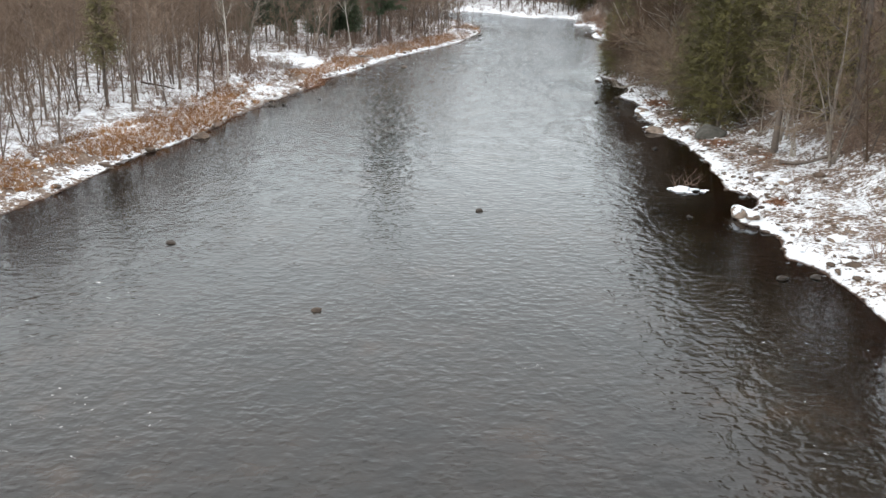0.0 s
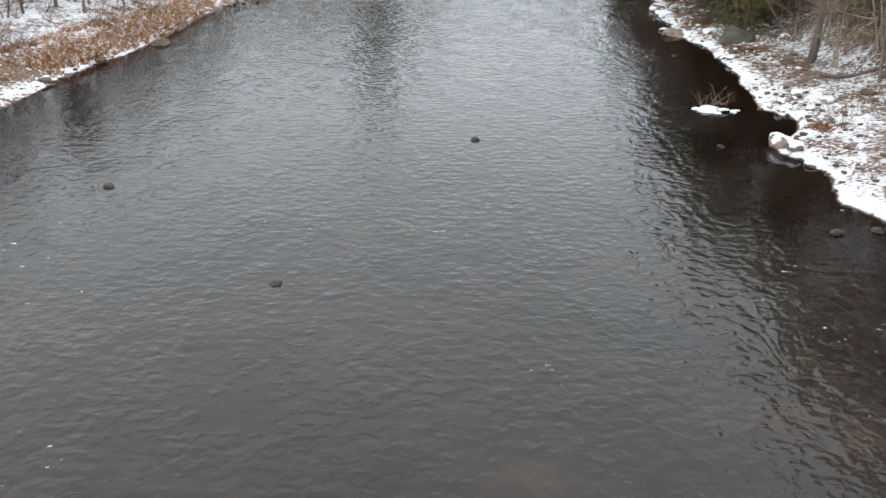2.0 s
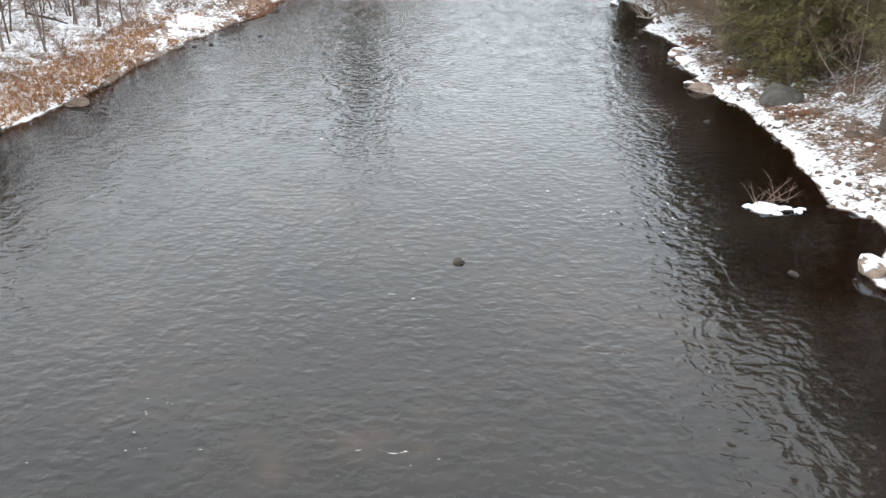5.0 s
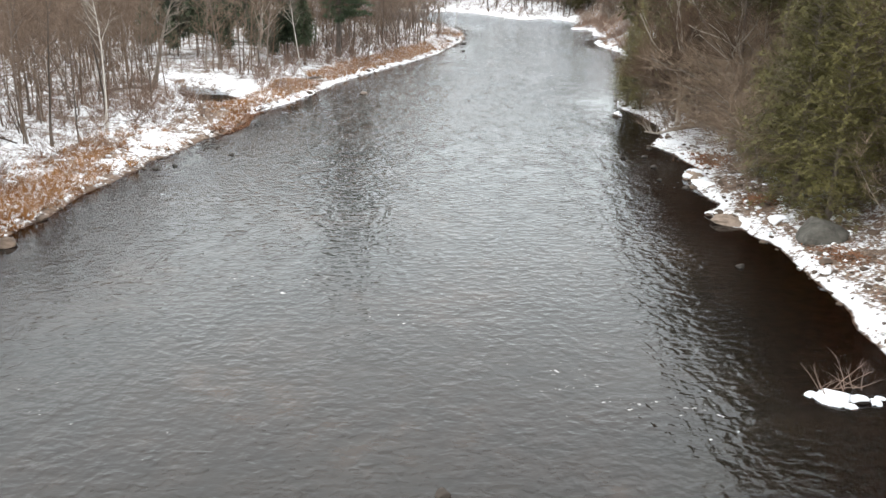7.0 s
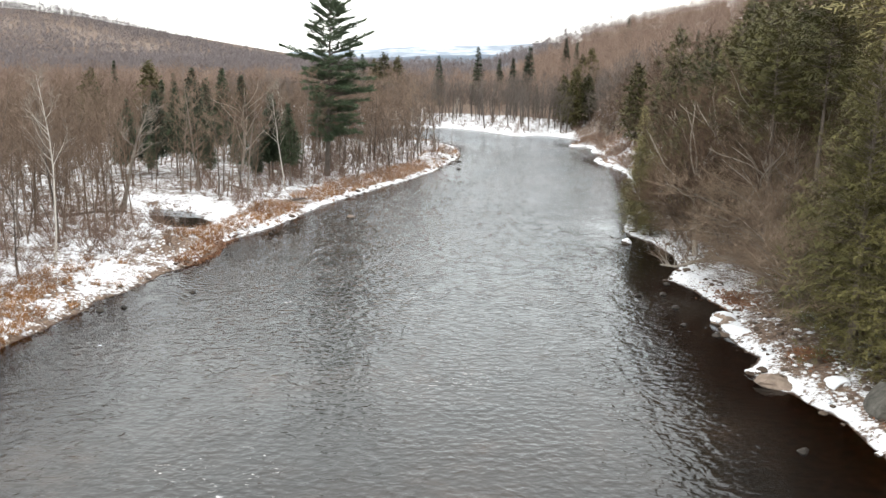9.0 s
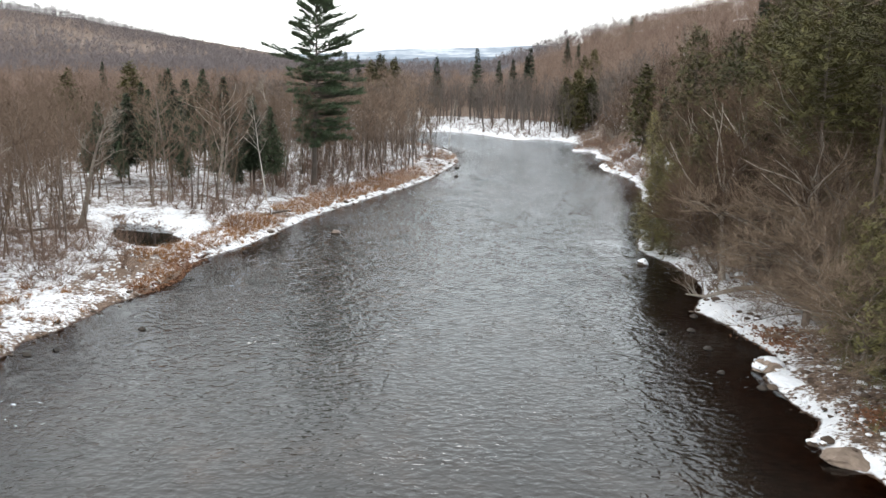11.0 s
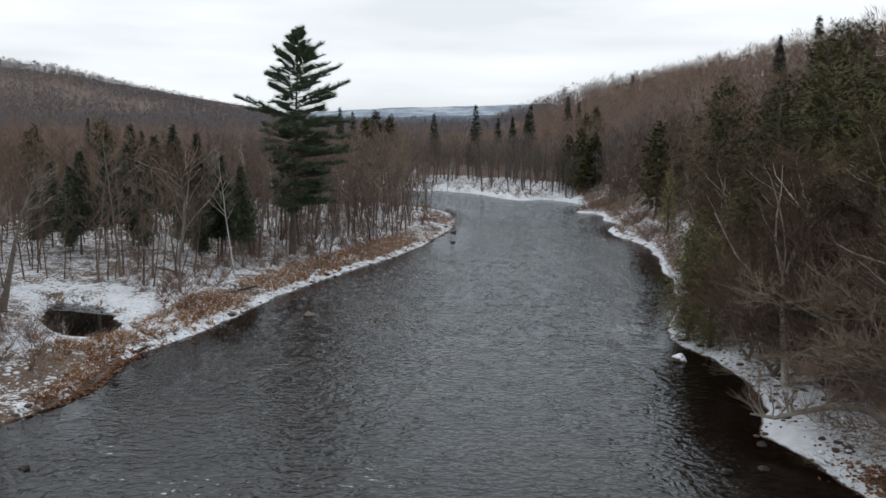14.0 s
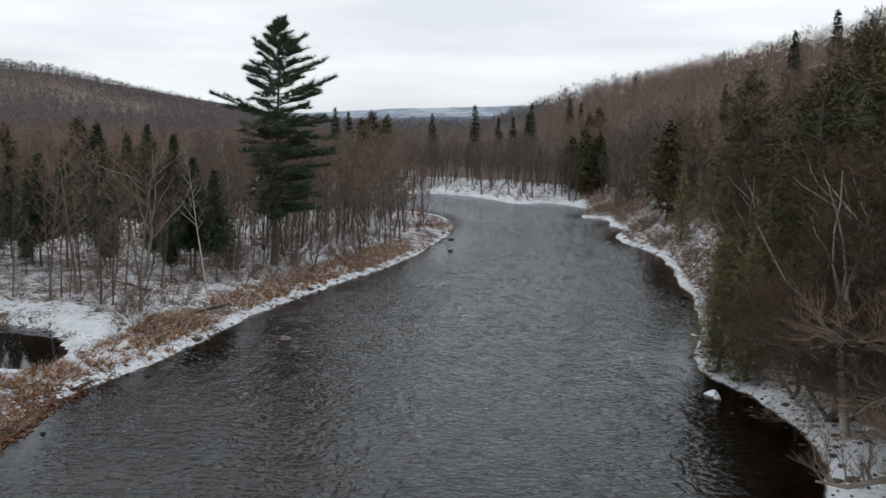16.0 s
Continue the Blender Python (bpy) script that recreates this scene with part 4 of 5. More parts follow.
for i, (x, y, top) in enumerate(HEMLOCKS):
    plant(far_hemlock if i >= far_from else hemlocks[i % 2], x, y, i * 1.9, to_top(x, y, top, 14.0), first=i < 2 or i == far_from)
cedars = [tree_thing("cedar", conifer(90 + k, 10.5, 2.2, 0.03, 0.3, 10, 0.08, 10, 0.048, 0.6, 0.45, 0.16, fine=5), BARK, CEDAR_NEEDLE,
                     "bronze-green cedar leaning over the snowy bank", "tree", "cedars") for k in range(2)]
bushy = tree_thing("cedar", conifer(97, 10.5, 2.7, 0.0, 0.27, 12, -0.02, 15, 0.03, 0.55, 0.5, 0.16, fine=7), BARK, CEDAR_DARK,
                   "bushy dark olive cedar hanging over the snowy bank", "tree", "cedars")
for i, (x, y, top) in enumerate(CEDARS):
    plant(cedars[i % 2], x, y, i * 2.3, to_top(x, y, top, 10.5), first=i < 2)
for i, (x, y, top) in enumerate(BUSHY):
    plant(bushy, x, y, i * 2.7, to_top(x, y, top, 10.5), first=i == 0)

# named bare trees
birch = tree_thing("birch", bare_tree(21, 13.6, 1, 14, 0.42, 0.2, 0.1, 4, 6, 0.012, fork=0.9, lean=0.004), BIRCH_BARK, PALE_TWIG, "slender white birch with bare upper branches", "tree", "birches")
plant(birch, -24.8, 99.9, 0.4, first=True)
for x, y, s, a in ((-15.0, 141.3, 0.88, 2.0), (-20.5, 176.0, 0.9, 1.0), (58.0, 240.0, 1.0, 3.0), (96.0, 500.0, 1.2, 0.0), (7.0, 238.0, 0.8, 4.0)):
    plant(birch, x, y, a, s)
broken = tree_thing("leaning_tree", bare_tree(22, 11.0, 1, 12, 0.5, 0.24, 0.29, 4, 4, 0.02, lean=0.001, crook=0.45), PALE_BARK, PALE_TWIG, "pale leaning dead tree with a broken crown", "tree")
plant(broken, -27.8, 122.3, first=True)
broken.rotation_euler = (0, radians(19), 0)
maple_limbs = []
oak = tree_thing("maple", crooked_tree(23, 13.4, 1, (14, 7), 11, 0.19, 0.62, 0.06, 0.28, 0.011, maple_limbs), MAPLE_BARK, DARK_TWIG, "bare spreading maple with pale grey limbs", "tree", "maples")
for g in maple_limbs:
    part("limb", g.mesh("maple_limb", MAPLE_BARK), oak.children[0])
plant(oak, -21.2, 143.9, first=True)
for x, y, s, a in ((26.4, 113.0, 1.05, 1.1), (26.6, 92.5, 0.8, 0.3), (23.9, 106.9, 1.1, 2.2), (28.4, 110.0, 0.95, 3.0), (29.5, 98.0, 1.0, 4.4), (26.4, 97.0, 0.9, 5.2), (30.0, 92.0, 1.05, 0.9), (30.0, 134.0, 0.9, 2.5), (28.0, 104.0, 0.95, 1.7)):
    plant(oak, x, y, a, s)

# the counted bare trees that stand nearest to the banks
alder_limbs = [[], []]
spreaders = [tree_thing("spreading_alder", crooked_tree(50 + k, 10.4, 3, (6, 7), 17, 0.1, 0.85, 0.03, 0.42, 0.0085, alder_limbs[k]), (PALE_BARK, BARK)[k], (ALDER_TWIG, DARK_TWIG)[k], "wide bare alder with pale crooked limbs over the bank", "tree", "alders") for k in range(2)]
SPREADERS = [(23.6, 85.6, 0.74), (25.4, 89.4, 0.80), (27.4, 93.6, 0.9), (27.6, 98.6, 0.85), (28.6, 96.4, 1.0), (27.0, 102.4, 0.9), (27.0, 100.0, 1.15), (26.2, 105.6, 0.85), (26.0, 106.6, 1.1),
             (24.4, 109.6, 1.0), (26.4, 111.6, 1.1), (24.2, 113.4, 0.85), (28.4, 104.2, 1.2), (28.8, 94.0, 1.2), (28.0, 90.0, 1.15), (26.3, 91.0, 1.05), (30.2, 99.0, 1.2), (29.4, 109.0, 1.15), (31.0, 113.0, 1.1),
             (29.5, 129.0, 0.9), (33.0, 138.0, 0.95), (34.5, 146.0, 0.9), (29.5, 65.0, 1.0), (38.5, 160.0, 0.9)]
for k in range(2):
    for g in alder_limbs[k]:
        part("limb", g.mesh("alder_limb", (PALE_BARK, BARK)[k]), spreaders[k].children[0])
SPREADERS.sort(key=lambda spot: spot[1])
upstream = sum(1 for spot in SPREADERS if spot[1] < 103)
for i, (x, y, k) in enumerate(SPREADERS):
    plant(spreaders[int(i >= upstream)], x, y, i * 2.1, k * 1.35, first=i in (0, upstream))
poles = [tree_thing("bare_tree", bare_tree(30 + k, (10.5, 11.5, 9.5, 11.0, 8.5, 12.0)[k], (1, 1, 2, 1, 3, 1)[k], (13, 14, 12, 12, 15, 15)[k], (0.25, 0.2, 0.25, 0.35, 0.2, 0.3)[k], 0.25, (0.085, 0.1, 0.08, 0.07, 0.06, 0.12)[k], 3, 7, 0.013),
                    BARK, TWIG, "leafless slim grey-brown tree standing in snow", "tree", "bare trees on the bank") for k in range(6)]
# tall tan trees on the snowy right bank
tan_tree = tree_thing("bank_tree", bare_tree(57, 10.5, 3, 18, 0.3, 0.24, 0.11, 4, 7, 0.013, fork=0.6, splay=0.05), PALE_BARK, ALDER_TWIG, "tall leafless tan tree with several pale stems", "tree", "tan trees")
for i, (x, y, s) in enumerate(((26.4, 67.0, 1.0), (28.0, 62.5, 1.1), (26.2, 58.0, 0.95), (29.4, 55.0, 1.1), (25.6, 62.8, 0.8), (31.0, 66.0, 1.15), (30.4, 71.0, 1.0), (28.4, 52.0, 0.9))):
    plant(tan_tree, x, y, i * 2.2, s, first=i == 0)
# bare thickets that hang over the right bank
thickets = [tree_thing("thicket_shrub", bare_tree(110 + k, 6.5, 5, 20, 0.12, 0.42, 0.05, 3, 8, 0.012, fork=0.5, splay=0.3, crook=0.34), PALE_BARK, (ALDER_TWIG, DARK_TWIG, DARK_TWIG)[k], "dense leafless brown shrub leaning over the bank", "shrub", "thicket") for k in range(3)]
spots = np.vstack([wood_places(20, 36, 104, 134, 2.9, 0.8, lambda x, y, d: (d < 4.5) & (y > 107) & ((y < 117) | (y > 128)), 14), wood_places(20, 34, 84, 93, 4.0, 3.0, lambda x, y, d: d < 6, 17), wood_places(24, 52, 134, 240, 3.3, 6.4, lambda x, y, d: d < 13, 15), wood_places(22, 36, 66, 86, 3.4, 4.5, None, 16)])
for i, (x, y, z) in enumerate(spots):
    plant(thickets[i if i < 3 else 0 if y < 103 else 1 + i % 2], x, y, pick.uniform(0, 6.28), pick.uniform(0.75, 1.3), first=i < 3)
spots = wood_places(-60, 12, 28, 236, 3.5, 3.0, lambda x, y, d: (d < 16) & (d > np.interp(y, [60, 135, 160], [6.0, 5.0, 3.2])) & (x < np.interp(y, [0, 130, 236], [-20, -8, 12])), 12)
more = wood_places(20, 60, 30, 240, 4.0, 6.5, lambda x, y, d: (d < 15) & ((y < 72) | (y > 135)), 13)
pick.shuffle(spots)
pick.shuffle(more)
for i, (x, y, z) in enumerate(np.vstack([spots[:230], more[:55]])):
    plant(poles[i % 6], x, y, pick.uniform(0, 6.28), pick.uniform(0.75, 1.25), first=i < 6)

# ---- banks: grass, brush, stones, snow ----
def bank_spots(count, x0, x1, y0, y1, near, far, seed, clump=0.0, side=None):
    r = np.random.default_rng(seed)
    x, y = r.uniform(x0, x1, count), r.uniform(y0, y1, count)
    d, p = ring_distance(x, y, river_ring), ring_distance(x, y, pond_ring)
    ok = (d > near) & (d < far) & (p > 0.4)
    if clump:
        ok &= fractal(x / 5, y / 5, 21) > clump + 0.22 * (r.random(count) - 0.5)
    if side is not None:
        ok &= side(x, y)
    x, y = x[ok], y[ok]
    return np.stack([x, y, ground_height(x, y)], 1)


def grass_clump(seed):
    rng = random.Random(seed)
    g = Geo()
    for _ in range(22):
        d = around(rng, rng.uniform(0.45, 0.97))
        p = around(rng, 0) * rng.uniform(0, 0.28)
        g.sliver(p, p + d * rng.uniform(0.35, 0.9), 0.022, any_side(rng, d))
    return g


def shrub(seed):
    rng = random.Random(seed)
    g = Geo()
    for _ in range(16):
        d = around(rng, rng.uniform(0.5, 0.95))
        p = around(rng, 0) * rng.uniform(0, 0.2)
        path = limb_path(rng, p, d, rng.uniform(0.8, 1.9), 2, 0.08, 0.15)
        g.sliver(path[0], path[2], 0.013, any_side(rng, d))
        for _ in range(6):
            a, ax = point_on(path, rng.uniform(0.3, 1))
            td = (ax + around(rng, 0.4) * 0.7).normalized()
            g.sliver(a, a + td * rng.uniform(0.25, 0.6), 0.007, any_side(rng, td))
    return g


def left_bank(x, y):
    return x < np.interp(y, [0, 130, 236], [-10, -2, 16])


r = np.random.default_rng(31)
clumps = bank_spots(42000, -48, 10, 25, 236, 0.15, 6.0, 32, 0.56, lambda x, y: left_bank(x, y) & ((y < 138) | (np.sin(x * 91.7 + y * 37.3) > 0.35)))[:2300]
along_point = bank_spots(9000, -24, 6, 112, 176, 0.9, 4.6, 36, 0.33, left_bank)[:950]
waterside = bank_spots(16000, -36, -12, 34, 116, 0.25, 3.4, 38, 0.5, left_bank)[:800]
clumps = clumps[(ring_distance(clumps[:, 0], clumps[:, 1], pond_ring) > 2.6) | (clumps[:, 0] > -19.5)]
right_bank = bank_spots(9000, 20, 48, 118, 250, 0.9, 6.5, 39, 0.42, lambda x, y: ~left_bank(x, y))[:620]
clumps = np.vstack([clumps, along_point, waterside, right_bank])
v, f = joined_copies([grass_clump(k) for k in range(6)], clumps, r.uniform(0.6, 1.25, len(clumps)), r.uniform(0, 6.28, len(clumps)), r)
tagged(new("bank_grass", mesh_of("bank_grass", v, f, GRASS)), "dead tan grass in tufts along the snowy bank", "grass", kind="stuff")
spots = np.vstack([bank_spots(6500, -60, 60, 25, 290, 1.2, 22.0, 33)[:650], bank_spots(9000, -40, 60, 238, 312, 1.5, 14, 40)[:260], bank_spots(6000, -48, 4, 40, 200, 4.0, 11.0, 35, side=left_bank)[:130], bank_spots(5000, 20, 46, 118, 245, 0.9, 6.5, 37)[:260], bank_spots(9000, -50, 4, 96, 185, 5.0, 18.0, 41, side=left_bank)[:260]])
spots = spots[ring_distance(spots[:, 0], spots[:, 1], pond_ring) > 3.2]
v, f = joined_copies([shrub(k) for k in range(5)], spots, r.uniform(0.7, 1.7, len(spots)), r.uniform(0, 6.28, len(spots)), r)
tagged(new("bank_brush", mesh_of("bank_brush", v, f, BRUSH)), "thin leafless brush poking through the snow", "brush", kind="stuff")


def boulder_mesh(name, seed, mat, sub=3, flat=0.6, snow=False):
    bm = bmesh.new()
    bmesh.ops.create_icosphere(bm, subdivisions=sub, radius=1.0)
    rng = random.Random(seed)
    off = Vector((rng.uniform(-50, 50), rng.uniform(-50, 50), 0))
    cuts = [(around(rng, rng.uniform(-0.3, 0.95)), rng.uniform(0.5, 0.85)) for _ in range(9)]
    for vert in bm.verts:
        c = vert.co
        for n, lim in cuts:
            over = c.dot(n) - lim
            if over > 0:
                c = c - n * over * 0.85
        c = c * (1 + 0.16 * noise.noise(c * 1.6 + off) + 0.09 * noise.noise(c * 4.5 + off))
        vert.co = Vector((c.x, c.y, c.z * flat))
    if snow:
        bm.normal_update()
        gone = [fc for fc in bm.faces if fc.normal.z + 0.5 * noise.noise(fc.calc_center_median() * 1.4 + off) < 0.55]
        bmesh.ops.delete(bm, geom=gone, context="FACES")
        top = bmesh.ops.extrude_face_region(bm, geom=bm.faces[:])
        for el in top["geom"]:
            if isinstance(el, bmesh.types.BMVert):
                el.co += Vector((0, 0, 0.09 + 0.05 * noise.noise(el.co * 2 + off)))
        for vert in bm.verts:
            vert.co.z += 0.012
    me = bpy.data.meshes.new(name)
    bm.to_mesh(me)
    bm.free()
    me.materials.append(mat)
    me.polygons.foreach_set("use_smooth", np.full(len(me.polygons), snow, bool))
    return me


def boulder(seed, mat, label, group="", snow=True, sub=3, flat=0.6):
    root = new("boulder")
    part("stone", boulder_mesh("stone", seed, mat, sub, flat), root)
    if snow:
        part("snow_cap", boulder_mesh("snow_cap", seed, SNOW, sub, flat, True), root, "white snow cap")
    return tagged(root, label, "boulder", group)


def set_stone(root, x, y, size, spin=0.0, z=None, first=False, squash=1.0):
    if z is None:
        z = float(ground_height(np.array([x]), np.array([y]))[0]) + size * 0.12
    m = Matrix.LocRotScale((x, y, z), Euler((0, 0, spin)), (size, size, size * squash))
    if first:
        root.matrix_basis = m
        return root
    ob = copy_thing(root, m)
    ob.scale = (size, size, size * squash)
    return ob


# the stones that stand alone
set_stone(boulder(15, GREY_ROCK, "large blocky grey boulder on the snowy bank", snow=False, flat=0.62), 22.6, 73.4, 1.7, 0.2, 0.75, True, 0.95)
set_stone(boulder(4, ROCK, "flat brown boulder lapped by the river", snow=False, flat=0.45), 19.2, 77.8, 1.05, 0.3, 0.16, True, 0.8)
set_stone(boulder(5, ROCK, "rounded tan boulder on the snowy cape", flat=0.55), 17.6, 49.6, 0.75, 0.2, 0.3, True)
set_stone(boulder(6, COBBLE, "flat brown boulder at the snowy waterline", snow=False, flat=0.4), -20.6, 72.4, 0.8, 0.1, 0.12, True)
set_stone(boulder(7, WET_ROCK, "small dark wet rock amid the river", "river rocks", False, 2, 0.6), 2.15, 50.4, 0.27, 0.0, 0.03, True)
set_stone(boulder(8, WET_ROCK, "low wet rock breaking the current", "river rocks", False, 2, 0.45), -14.3, 43.4, 0.4, 0.4, -0.03, True)
set_stone(boulder(9, COBBLE, "brown wet rock breaking the current", "river rocks", False, 2, 0.45), -5.3, 34.3, 0.3, 0.8, 0.0, True)
set_stone(boulder(10, ROCK, "small grey rock in the shallow river", "river rocks", False, 2, 0.6), -6.0, 127.4, 0.5, 0.8, 0.08, True)
set_stone(boulder(11, ROCK, "snow-capped rock standing in the river", "river rocks", True, 3, 0.7), 20.0, 114.3, 0.5, 0.8, 0.1, True)
set_stone(boulder(12, WET_ROCK, "low islet rock under a snow cushion", "river rocks", True, 3, 0.35), 15.9, 56.3, 0.72, 0.1, -0.02, True, 0.9)
lone = boulder(13, WET_ROCK, "small dark rock off the gravel point", "river rocks", False, 2, 0.6)
set_stone(lone, 7.3, 189.4, 0.5, 0.0, 0.05, True)
for x, y, s in ((6.9, 177.0, 0.45), (19.4, 98.6, 0.3), (18.3, 95.5, 0.28), (18.2, 92.0, 0.3), (17.6, 88.0, 0.25), (-17.9, 90.0, 0.3), (17.2, 70.0, 0.3), (16.2, 39.0, 0.35), (27.8, 146.0, 0.4), (26.5, 142.0, 0.35), (-12.5, 117.7, 0.24), (-14.2, 107.5, 0.2), (-13.6, 94.9, 0.3), (-16.8, 90.9, 0.28), (16.5, 95.1, 0.35), (17.9, 39.2, 0.3), (14.6, 49.6, 0.25), (18.9, 85.8, 0.3)):
    set_stone(lone, x, y, s, x, 0.02)
for x, y, z, k in ((16.6, 56.15, 0.02, 0.42), (17.2, 56.0, -0.02, 0.32), (15.15, 56.55, -0.03, 0.3), (16.2, 55.75, -0.05, 0.3), (15.5, 56.0, -0.04, 0.26), (17.5, 56.35, -0.05, 0.24)):
    low_rock = boulder(int(x * 10), WET_ROCK, "low islet rock under a snow cushion", "river rocks", True, 2, 0.4)
    set_stone(low_rock, x, y, k, x * 2, z, True)
# small twigs on the islet
tw = Geo()
rng = random.Random(5)
for _ in range(14):
    d = around(rng, rng.uniform(0.3, 0.8))
    p = Vector((rng.uniform(-0.7, 0.9), rng.uniform(-0.3, 0.3), 0))
    path = limb_path(rng, p, d, rng.uniform(0.8, 1.7), 3, 0.05, 0.3)
    tw.tube(path, [0.022, 0.016, 0.01, 0.004], 4)
    for _ in range(4):
        a, ax = point_on(path, rng.uniform(0.3, 1))
        td = (ax + around(rng, 0.2) * 0.8).normalized()
        tw.sliver(a, a + td * 0.5, 0.009, any_side(rng, td))
drift = tagged(new("driftwood", tw.mesh("driftwood", BRUSH)), "snagged leafless twigs on the snowy islet", "driftwood")
drift.location = (16.1, 56.4, 0.2)

# stones along both shores
kinds = [boulder(20 + k, ROCK, "rounded brown river stone half under snow", "shore stones", True, 2, 0.55) for k in range(4)]
kinds += [boulder(26 + k, COBBLE, "wet brown stone at the waterline", "shore stones", False, 2, 0.5) for k in range(2)]
r = np.random.default_rng(44)
places = np.vstack([bank_spots(3000, 16, 34, 33, 130, -0.4, 6.0, 45)[:130], bank_spots(5000, -30, 10, 40, 210, -0.6, 0.9, 46)[:34], bank_spots(1500, 20, 42, 125, 250, -0.4, 3.5, 47)[:50]])
for i, (x, y, z) in enumerate(places):
    s = 0.16 + 0.4 * r.random() ** 2.2
    kind = i % 6 if x > 12 or i < 6 else 4 + i % 2
    set_stone(kinds[kind], x, y, s, r.uniform(0, 6.28), max(z, -0.02) + 0.1 * s, first=i < 6)

# loose gravel and cobbles too many to count
def cobble(seed):
    rng = random.Random(seed)
    bm = bmesh.new()
    bmesh.ops.create_icosphere(bm, subdivisions=1, radius=1.0)
    g = Geo()
    for vert in bm.verts:
        c = vert.co * rng.uniform(0.75, 1.1)
        g.v.append((c.x * 1.2, c.y, c.z * 0.55))
    bm.verts.index_update()
    g.f = [tuple(vert.index for vert in fc.verts) for fc in bm.faces]
    bm.free()
    return g


r = np.random.default_rng(48)
cobbles = np.vstack([bank_spots(9000, 16, 30, 33, 130, -0.5, 3.2, 49)[:480], bank_spots(9000, -30, 10, 40, 210, -0.5, 0.5, 50)[:450]])
cobbles[:, 2] = np.maximum(cobbles[:, 2], -0.08) + 0.02
v, f = joined_copies([cobble(k) for k in range(6)], cobbles, 0.06 + 0.2 * r.random(len(cobbles)) ** 2.5, r.uniform(0, 6.28, len(cobbles)), r)
tagged(new("shore_gravel", mesh_of("shore_gravel", v, f, COBBLE)), "brown cobbles scattered along the snowy shore", "gravel", kind="stuff")

# little clods of snow caught in the grass and on the stones
r = np.random.default_rng(58)
clods = np.vstack([bank_spots(12000, -46, 8, 34, 175, 0.25, 8.0, 59, side=left_bank)[:1700], bank_spots(5000, 18, 40, 40, 210, 0.2, 4.0, 60)[:350]])
clods[:, 2] += 0.02
v, f = joined_copies([cobble(10 + k) for k in range(6)], clods, 0.06 + 0.16 * r.random(len(clods)) ** 2, r.uniform(0, 6.28, len(clods)), r)
tagged(new("snow_clods", mesh_of("snow_clods", v, f, SNOW)), "little white clods of snow caught in dead grass", "snow", kind="stuff")

# the arched fallen trunk over the right bank
rng = random.Random(9)
root = new("fallen_tree")
t1, c1 = Geo(), Geo()
path = [Vector(p) for p in ((26.1, 92.6, float(ground_height(26.1, 92.6)) - 0.1), (25.4, 94.0, 0.9), (25.0, 95.8, 1.4), (24.5, 97.2, 1.85), (23.6, 98.0, 2.05), (22.4, 98.4, 1.95), (21.2, 98.7, 1.6), (20.1, 99.0, 1.2), (19.0, 99.3, 1.3))]
t1.tube(path, [0.32, 0.27, 0.24, 0.21, 0.19, 0.16, 0.13, 0.1, 0.05], 8)
for i in range(26):
    p, ax = point_on(path, rng.uniform(0.15, 1.0))
    d = (Vector((rng.uniform(-0.9, 0.2), rng.uniform(-0.6, 0.5), rng.uniform(0.2, 1.0)))).normalized()
    lp = limb_path(rng, p, d, rng.uniform(0.9, 2.3), 4, 0.06, 0.38)
    t1.tube(lp, [0.05, 0.038, 0.028, 0.018, 0.008], 4)
    for _ in range(9):
        q, ax2 = point_on(lp, rng.uniform(0.2, 1))
        sd = (ax2 + around(rng, rng.uniform(-0.1, 0.6)) * 0.9).normalized()
        sp = limb_path(rng, q, sd, rng.uniform(0.4, 1.2), 2, 0.1, 0.2)
        c1.tube(sp, [0.016, 0.011, 0.004], 3)
        for _ in range(5):
            a, ax3 = point_on(sp, rng.uniform(0.1, 1))
            td = (ax3 + around(rng, 0.2) * 0.8).normalized()
            c1.sliver(a, a + td * rng.uniform(0.25, 0.6), 0.008, any_side(rng, td))
part("trunk", t1.mesh("fallen_trunk", PALE_BARK), root)
part("crown", c1.mesh("fallen_branches", TWIG), root)
tagged(root, "fallen arching grey trunk with bare branches over the water", "tree")

# rusty leaves washed up where the backwater meets the river
r = np.random.default_rng(61)
x, y = r.normal(-16.3, 1.0, 2600), r.uniform(103, 114.5, 2600)
d = ring_distance(x, y, river_ring)
ok = (d > -0.7) & (d < 1.6)
x, y = x[ok], y[ok]
z = np.maximum(ground_height(x, y), 0.02) + 0.025
leaf = Geo()
rng = random.Random(62)
for px, py, pz in zip(x, y, z):
    d = around(rng, rng.uniform(-0.2, 0.35))
    c = Vector((px, py, pz))
    leaf.leaf(c - d * 0.08, c + d * 0.1, 0.06, any_side(rng, d))
tagged(new("leaf_litter", leaf.mesh("leaf_litter", LEAVES)), "rusty fallen leaves washed up at the waterline", "leaves", kind="stuff")

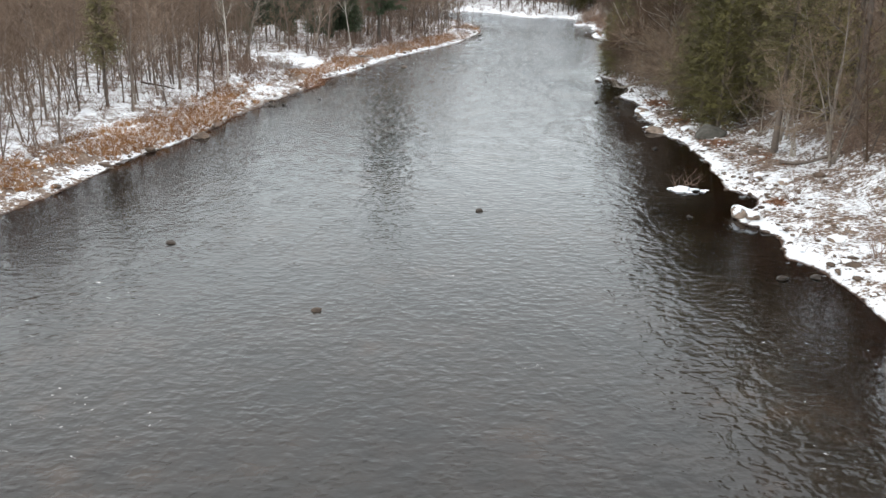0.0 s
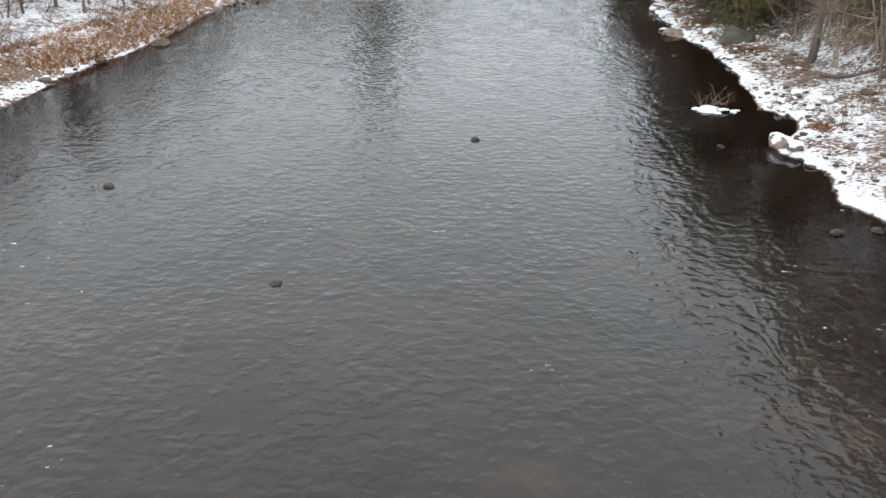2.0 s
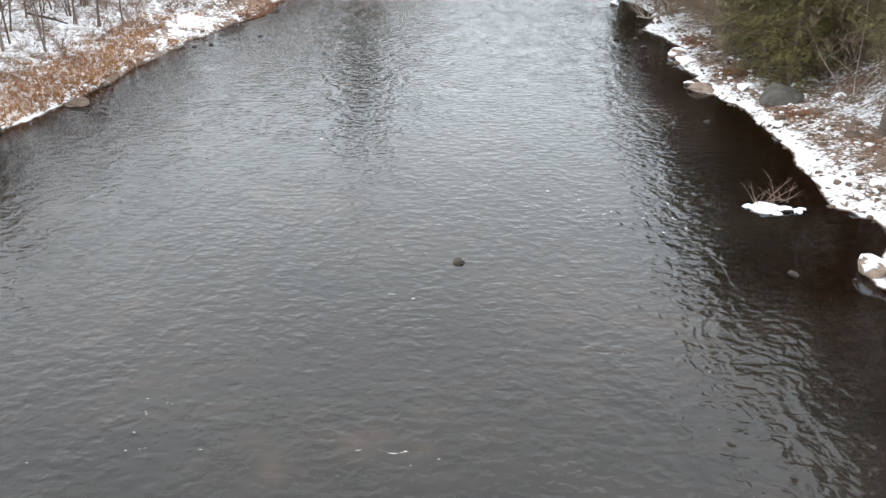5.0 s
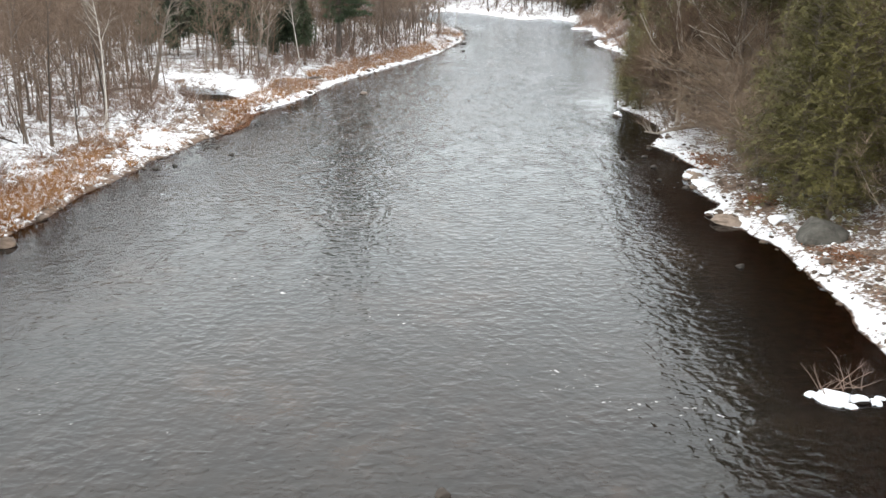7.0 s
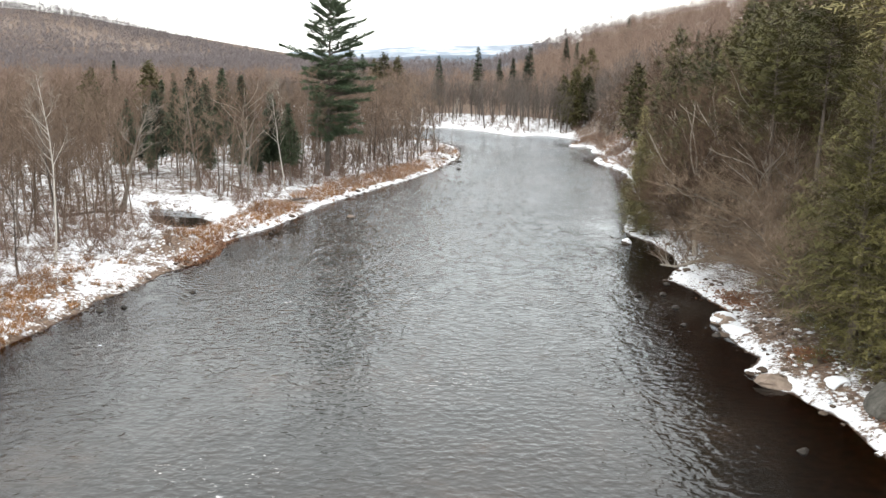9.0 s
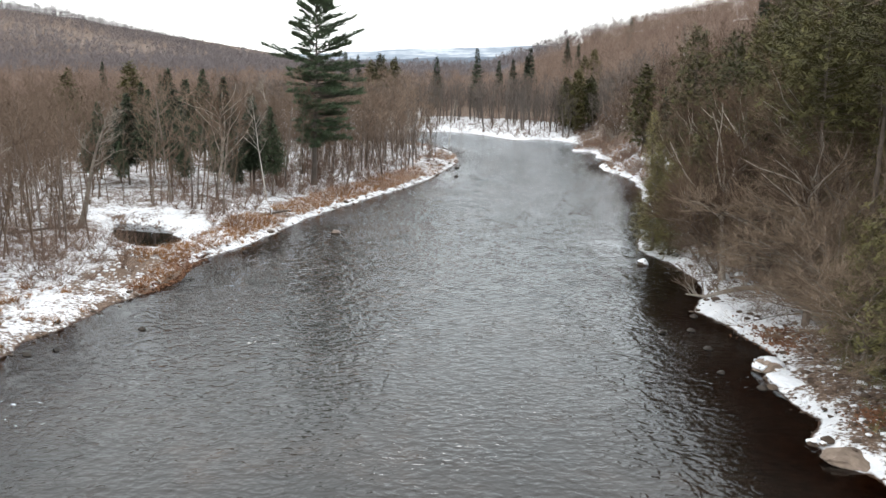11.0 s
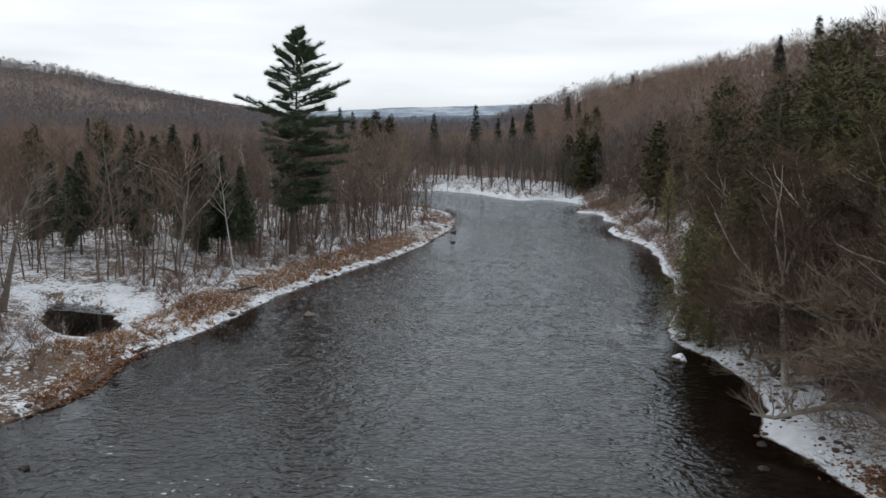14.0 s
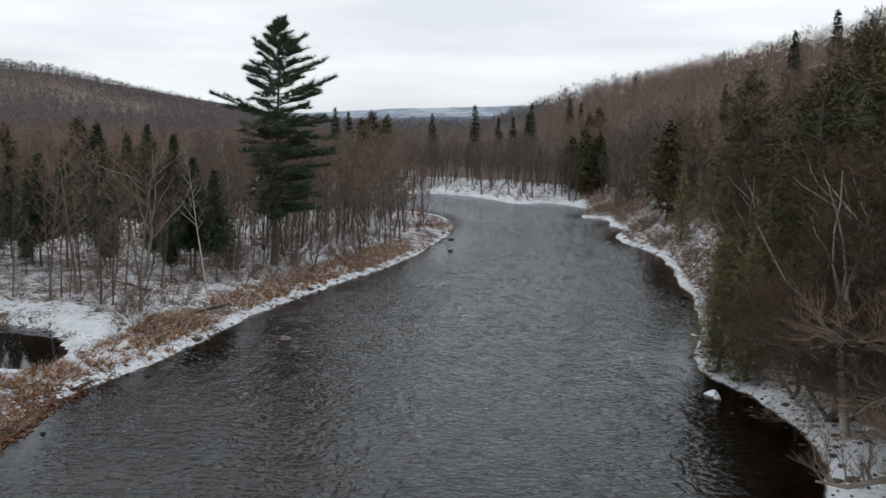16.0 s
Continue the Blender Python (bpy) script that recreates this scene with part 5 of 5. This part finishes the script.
# rusty leaf patches on the right bank
leaf = Geo()
for cx, cy, rx, ry, count in ((22.6, 93.0, 1.3, 2.6, 900), (22.0, 80.5, 1.2, 1.6, 600), (22.4, 70.5, 1.2, 2.2, 380), (23.5, 64.0, 1.4, 2.6, 160), (20.6, 52.0, 0.6, 0.9, 200)):
    for _ in range(count):
        c = Vector((rng.gauss(cx, rx * 0.5), rng.gauss(cy, ry * 0.5), 0))
        c.z = 0.0
        leaf.v.append(tuple(c))
spots = np.array(leaf.v)
spots[:, 2] = np.maximum(ground_height(spots[:, 0], spots[:, 1]), 0.02) + 0.03
leaf = Geo()
for px, py, pz in spots:
    d = around(rng, rng.uniform(-0.2, 0.35))
    c = Vector((px, py, pz))
    leaf.leaf(c - d * 0.09, c + d * 0.11, 0.065, any_side(rng, d))
tagged(new("leaf_patches", leaf.mesh("leaf_patches", LEAVES)), "rusty leaf patches between snow and boulders", "leaves", kind="stuff")
ice = tagged(new("ice_slab", boulder_mesh("ice_slab", 17, SNOW, 3, 0.3)), "pale ice and snow slab at the water's edge", "ice")
ice.location, ice.scale, ice.rotation_euler = (20.6, 85.6, 0.18), (1.1, 1.9, 1.0), (0, 0, 0.5)
set_stone(boulder(18, ROCK, "brown boulder with a thin snow cap by the ice", "", True, 3, 0.5), 20.2, 88.6, 0.9, 0.4, 0.25, True)
set_stone(boulder(19, ROCK, "brown boulder wedged in the snowy bank", "", True, 3, 0.5), 21.4, 76.4, 0.8, 1.4, 0.4, True)


def fallen_log(points, radius, seed):
    rng = random.Random(seed)
    g = Geo()
    path = [Vector(p) for p in points]
    g.tube(path, [radius * (1 - 0.5 * i / (len(path) - 1)) for i in range(len(path))], 7)
    for _ in range(4):
        p, ax = point_on(path, rng.uniform(0.2, 0.95))
        d = (ax * 0.5 + around(rng, 0.6)).normalized()
        g.tube(limb_path(rng, p, d, rng.uniform(0.4, 1.1), 2, 0.05, 0.2), [radius * 0.35, radius * 0.25, 0.006], 4)
    return tagged(new("fallen_log", g.mesh("fallen_log", BARK)), "grey fallen log lying in the snow", "log", "fallen logs")


for a, c, rad in (((-14.2, 131.6), (-11.2, 138.9), 0.13), ((-31.0, 116.0), (-27.0, 121.5), 0.14), ((-33.0, 95.0), (-28.5, 92.0), 0.12), ((24.0, 61.0), (27.5, 59.0), 0.14), ((-19.0, 138.5), (-22.5, 141.0), 0.12)):
    xs, ys = np.linspace(a[0], c[0], 5), np.linspace(a[1], c[1], 5)
    fallen_log(np.stack([xs, ys, ground_height(xs, ys) + rad * 0.8], 1), rad, int(a[1]))
